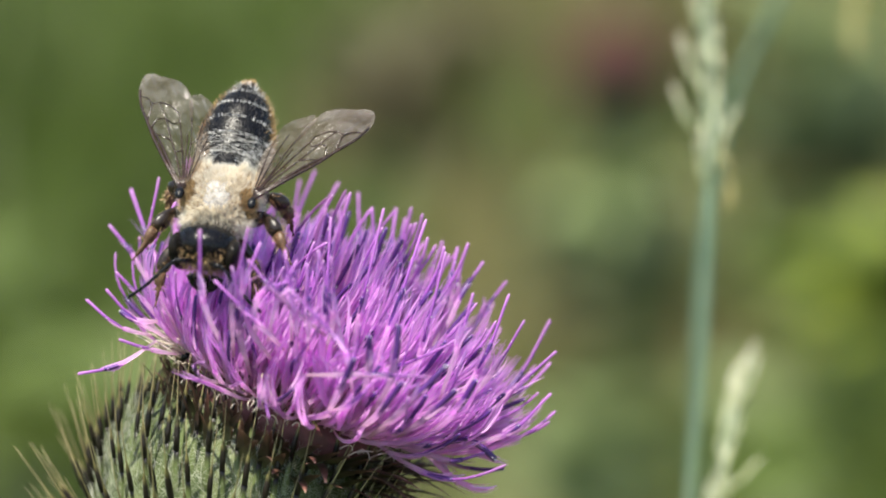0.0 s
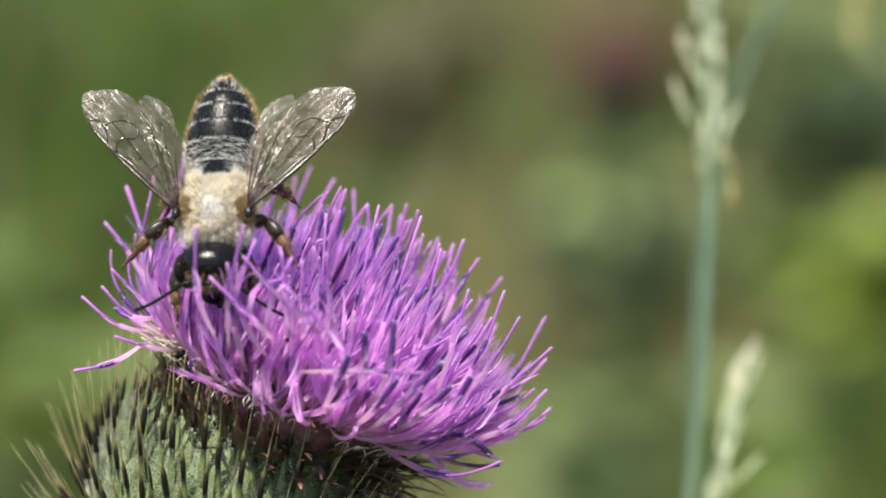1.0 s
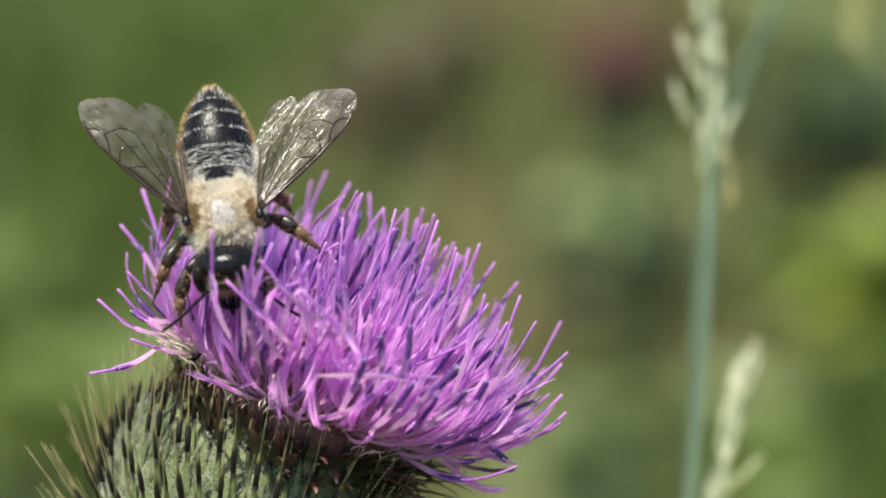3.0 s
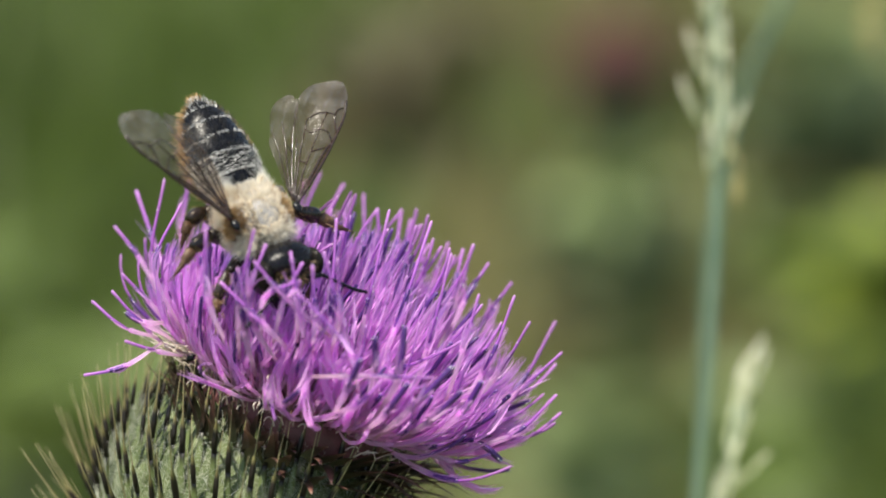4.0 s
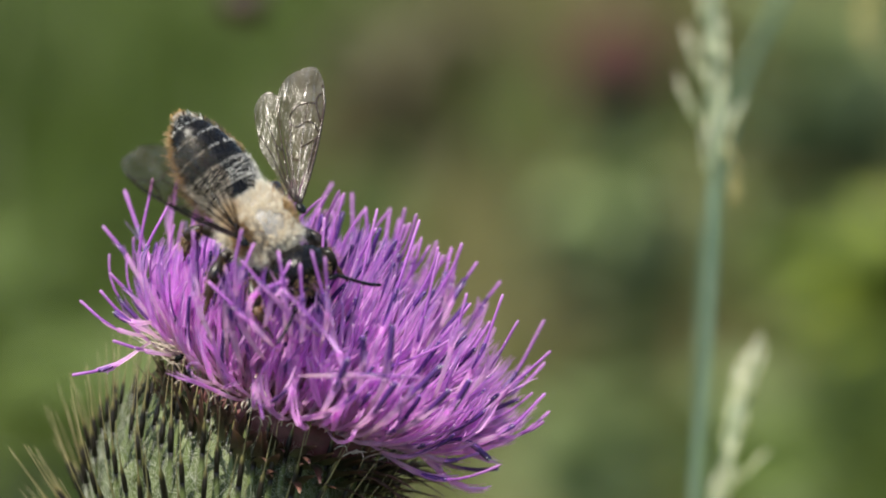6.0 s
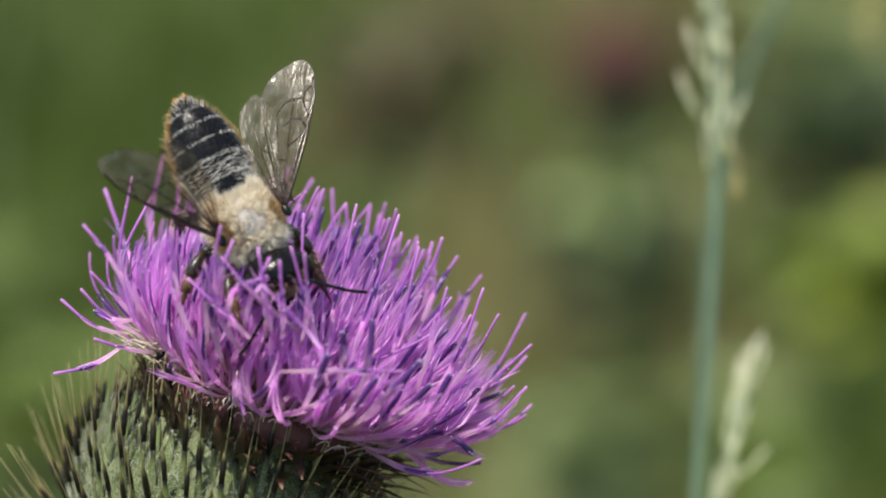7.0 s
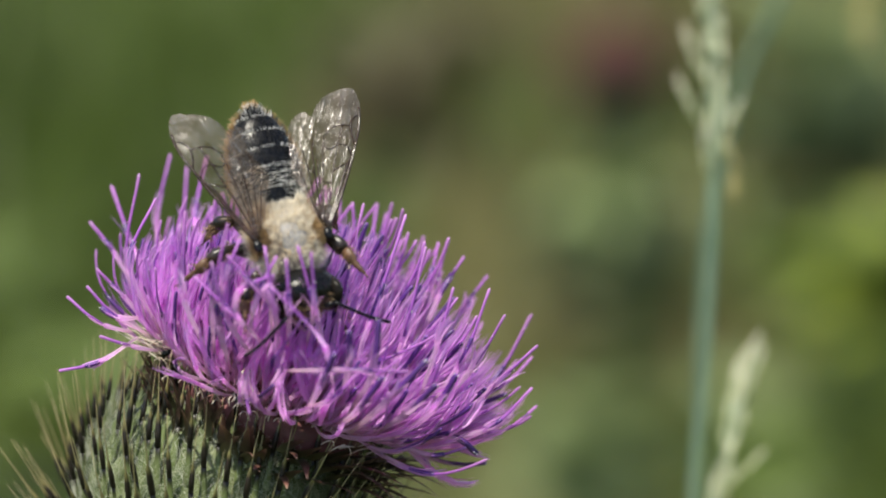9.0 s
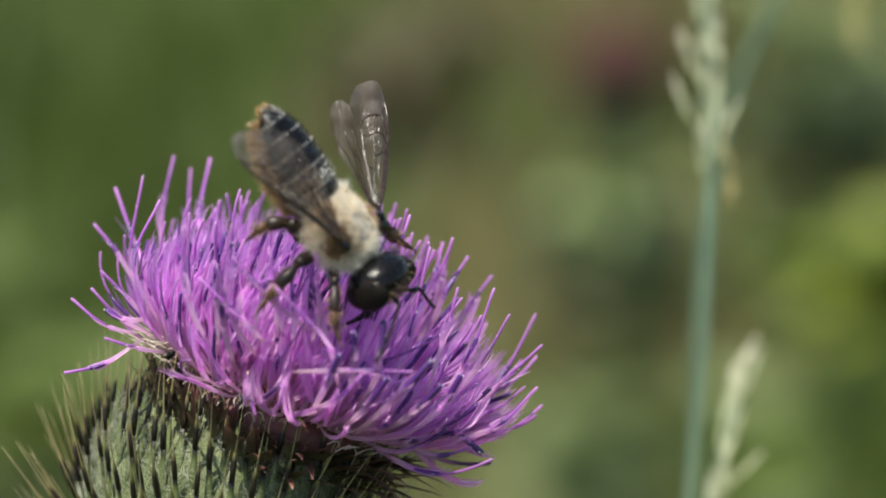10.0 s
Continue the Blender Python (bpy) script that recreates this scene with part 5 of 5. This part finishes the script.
# ======== how things move ========
BEE_ROWS = [
    (0.0, -0.01334, -0.00667, 0.60435, -42.2, -5.8, 170.8),
    (0.5, -0.01417, -0.00743, 0.60422, -51.5, -5.6, 177.0),
    (1.0, -0.01345, -0.00791, 0.60405, -53.5, 2.5, 171.6),
    (1.5, -0.01269, -0.00790, 0.60376, -48.6, 0.4, 170.4),
    (2.0, -0.01265, -0.00848, 0.60351, -56.3, -1.4, 170.1),
    (2.2, -0.01343, -0.00821, 0.60342, -56.8, -0.2, 171.6),
    (3.3, -0.01265, -0.00722, 0.60399, -39.3, 10.4, -157.4),
    (3.5, -0.01183, -0.00689, 0.60426, -26.8, 3.2, -134.6),
    (3.7, -0.01094, -0.00791, 0.60398, -39.7, 3.9, -133.8),
    (4.0, -0.01129, -0.00847, 0.60369, -45.9, 6.9, -144.8),
    (4.2, -0.01250, -0.00879, 0.60346, -53.2, 8.4, -158.9),
    (4.5, -0.01314, -0.00897, 0.60341, -62.0, 4.5, -159.7),
    (5.0, -0.01288, -0.00880, 0.60357, -56.9, 8.9, -174.9),
    (5.2, -0.01235, -0.00800, 0.60398, -46.2, 19.8, -169.0),
    (6.3, -0.01079, -0.00981, 0.60325, -50.1, 19.0, -142.0),
    (6.7, -0.01118, -0.00938, 0.60343, -55.7, 24.7, -149.7),
    (7.0, -0.01174, -0.00922, 0.60357, -55.4, 19.9, -156.6),
    (7.2, -0.01237, -0.00879, 0.60402, -43.9, 15.9, -158.3),
    (7.5, -0.01358, -0.00744, 0.60446, -34.1, 14.1, -170.4),
    (7.8, -0.01075, -0.00925, 0.60357, -47.6, 6.1, -150.7),
    (8.0, -0.00995, -0.00952, 0.60327, -48.8, 5.1, -142.6),
    (8.2, -0.00932, -0.00982, 0.60298, -53.0, 2.9, -145.1),
    (8.5, -0.00840, -0.00986, 0.60274, -55.1, 2.6, -164.1),
    (9.0, -0.00935, -0.00992, 0.60284, -55.0, 6.1, -159.4),
    (9.3, -0.00945, -0.01099, 0.60288, -58.2, 9.8, -143.6),
    (9.5, -0.00772, -0.01077, 0.60365, -45.1, 15.9, -137.0),
    (9.7, -0.00680, -0.01098, 0.60423, -39.0, 10.2, -120.9),
    (10.0, -0.00606, -0.01236, 0.60379, -55.7, 13.5, -117.2),
]
# time; sweep, lift and feather of the right wing, then of the left
WING_ROWS = [
    (0.0, 60, -4, -1, 48, 0, 10),
    (0.5, 52, -3, -6, 46, 4, -2),
    (1.0, 46, 4, -8, 48, 0, -8),
    (1.5, 46, 4, -8, 49, 0, -8),
    (2.0, 49, -2, -11, 50, -6, -8),
    (2.2, 49, 2, -10, 50, -4, -8),
    (3.3, 49, 12, -8, 42, 6, -8),
    (3.5, 41, 12, -1, 42, 15, -3),
    (3.7, 56, 12, -8, 35, 8, -8),
    (4.0, 44, 23, 0, 40, 4, -3),
    (4.2, 48, 23, -8, 49, 10, -8),
    (4.5, 46, 18, -8, 57, 7, -8),
    (5.0, 48, -3, -10, 54, 2, -7),
    (5.2, 47, 10, -8, 51, 2, -8),
    (6.3, 43, 31, -45, 41, 2, -8),
    (6.7, 43, 31, -45, 41, -1, -5),
    (7.0, 43, 31, -46, 50, 0, 11),
    (7.2, 40, 29, -25, 48, 2, 8),
    (7.5, 54, -6, -8, 47, 2, 16),
    (7.8, 53, 2, -8, 44, 8, 4),
    (8.0, 61, 9, -8, 41, 16, -5),
    (8.2, 57, 19, -8, 40, 16, -8),
    (8.5, 69, 5, -8, 51, 6, -8),
    (9.0, 70, -6, -12, 60, -2, -8),
    (9.3, 58, 7, -8, 49, 0, -8),
    (9.5, 56, 12, -5, 48, -4, 1),
    (9.7, 56, 6, -8, 41, -2, 3),
    (10.0, 63, 4, -8, 34, 0, 5),
]

# how legs are set down, turned about their roots in degrees: time, then the turn
RIGHT_MIDDLE = [(0.0, 8, -5, 12), (1.5, 4, 3, -14), (3.3, -9, -1, 10), (4.0, 10, 1, -24), (5.0, 6, 2, -19), (7.0, 2, 4, -12), (8.5, -1, 7, -34), (9.0, -3, 5, -35), (10.0, -27, 22, -36)]
RIGHT_HIND = [(0.0, 0, 6, 4), (2.2, 4, 2, -4), (3.3, 3, 19, 0), (3.5, 10, -8, 16), (4.0, 15, -30, 12), (5.0, 6, 0, -6), (6.5, -7, 24, -21), (8.5, -3, 1, -2), (9.0, -5, 4, -10), (10.0, -11, 8, -27)]
RIGHT_FRONT = [(0.0, 4, -6, -4), (2.2, 8, -4, 2), (4.0, -1, -16, -19), (5.0, 4, -8, -11), (6.5, 36, -18, -16), (8.5, 42, -10, -18), (9.0, 41, -10, -25), (10.0, 18, -20, -25)]
LEFT_MIDDLE = [(0.0, 19, 4, -1), (2.0, 17, 3, 1), (4.0, 9, 2, 20), (4.5, 4, -2, 19), (5.0, 3, 3, -18), (7.5, 6, -7, -32), (8.5, 17, 2, 12), (9.0, 30, 20, -12), (10.0, 15, 8, -4)]
# time, shift across and up in millimetres, clockwise lean in degrees
SWAY_ROWS = [
    (0.0, 0.459, -0.102, 0.33), (0.5, -0.306, 0.096, -0.02), (1.0, 0.198, 0.099, 0.23), (1.5, 1.243, -0.141, 0.58), (2.0, 1.087, -0.159, 0.67),
    (3.5, 1.092, -0.150, 0.41), (4.0, 0.803, -0.184, 0.29), (4.5, 0.000, 0.000, 0.00), (5.0, -0.264, 0.000, -0.05), (6.5, 0.234, -0.188, 0.25),
    (7.0, -0.996, 0.080, -0.50), (7.5, -1.042, 0.144, -0.33), (8.0, -0.267, -0.060, -0.06), (8.5, -0.129, -0.081, 0.04), (9.0, -0.674, 0.152, -0.02),
    (9.5, -0.793, 0.205, -0.23), (10.0, -0.369, 0.094, -0.33),
]
GRASS_ROWS = [(0.0, -0.44, -0.31), (0.5, -0.31, -0.06), (1.0, -0.38, -0.06), (1.5, -0.38, -0.19), (2.0, -0.25, -0.06), (3.5, -0.44, -0.19), (4.0, 0.13, 0.13), (4.5, 0.0, 0.0),
              (5.0, -0.19, 0.0), (6.5, 0.0, 0.32), (7.0, 0.06, 0.44), (7.5, 0.44, 0.63), (8.0, -0.19, 0.38), (8.5, -0.19, 0.38), (9.0, -0.12, 0.38), (9.5, -0.31, 0.32), (10.0, -0.38, 0.13)]
FLY_ROWS = [(0.0, 0.03, 0.30, 0.74), (5.5, 0.012, 0.20, 0.66), (5.9, -0.0142, 0.1429, 0.6010), (6.2, -0.0243, 0.141, 0.5891), (6.3, -0.0278, 0.1401, 0.5849), (6.4, -0.0329, 0.1392, 0.5807),
            (6.5, -0.0355, 0.1397, 0.5831), (6.6, -0.0378, 0.1409, 0.5889), (6.8, -0.0540, 0.1427, 0.6023), (7.4, -0.14, 0.16, 0.66), (10.0, -0.60, 0.30, 0.90)]


def wing_pose(s, sweep, lift, feather):
    return Matrix.Translation((s * HINGE.x, HINGE.y, HINGE.z)) @ Matrix.Rotation(radians(-s * sweep), 4, "Z") @ Matrix.Rotation(radians(-s * lift), 4, "Y") @ Matrix.Rotation(radians(feather), 4, "X")


def motions():
    rows = []
    for t, across, rise, cw in SWAY_ROWS:
        move = Matrix.Translation(HEAD_AT + RIGHT * across * 0.001 + UP * rise * 0.001) @ Matrix.Rotation(radians(cw), 4, AWAY) @ Matrix.Translation(-HEAD_AT)
        rows.append((t, move @ Matrix.Translation(FOOT)))
    walk(thistle, rows)
    home = HEAD @ BEETLE_AT
    walk(beetle, [(t, m @ Matrix.Translation(-FOOT) @ home) for t, m in rows])
    for i, ob in enumerate(STALKS):
        k = (1.0, 1.0, 1.15, 2.4)[i]
        home = ob.matrix_world.copy()
        walk(ob, [(t, Matrix.Translation((x * k * 0.001, 0, (z - 0.2) * 0.001)) @ home) for t, x, z in GRASS_ROWS])
    walk(bee, [(t, pose(*p)) for t, *p in BEE_ROWS])
    for s, fore, hind in WINGS:
        keyed = [(r[0], wing_pose(s, *(r[1:4] if s > 0 else r[4:7]))) for r in WING_ROWS]
        walk(fore, keyed)
        walk(hind, [(t, m @ pose(0, 0, -0.0001)) for t, m in keyed])
    rnd = random.Random(77)
    set_down = {(1, "middle"): RIGHT_MIDDLE, (1, "hind"): RIGHT_HIND, (1, "front"): RIGHT_FRONT, (-1, "middle"): LEFT_MIDDLE}
    for leg, at, s, which in LEGS:
        ph = rnd.uniform(0, 6)
        rows = set_down.get((s, which)) or [(t, 5 * math.sin(t * 3.1 + ph), 4 * math.sin(t * 2.3 + ph * 2), 9 * math.sin(t * 2.7 + ph * 1.7)) for t in [0.4 * i for i in range(26)]]
        walk(leg, [(t, Matrix.Translation(at) @ pose(0, 0, 0, *turn)) for t, *turn in rows])
    for i, ant in enumerate(ANTENNAE):
        root = Vector((0, 4.9, 0.6)) * 0.001
        walk(ant, [(t, Matrix.Translation(root) @ pose(0, 0, 0, 10 * math.sin(t * 2.9 + i * 2), 8 * math.sin(t * 3.7 + i), 12 * math.sin(t * 2.2 + i * 3)) @ Matrix.Translation(-root)) for t in [0.4 * k for k in range(26)]])
    walk(fly, [(t, pose(x, y, z, 10, 0, 60)) for t, x, y, z in FLY_ROWS])


motions()
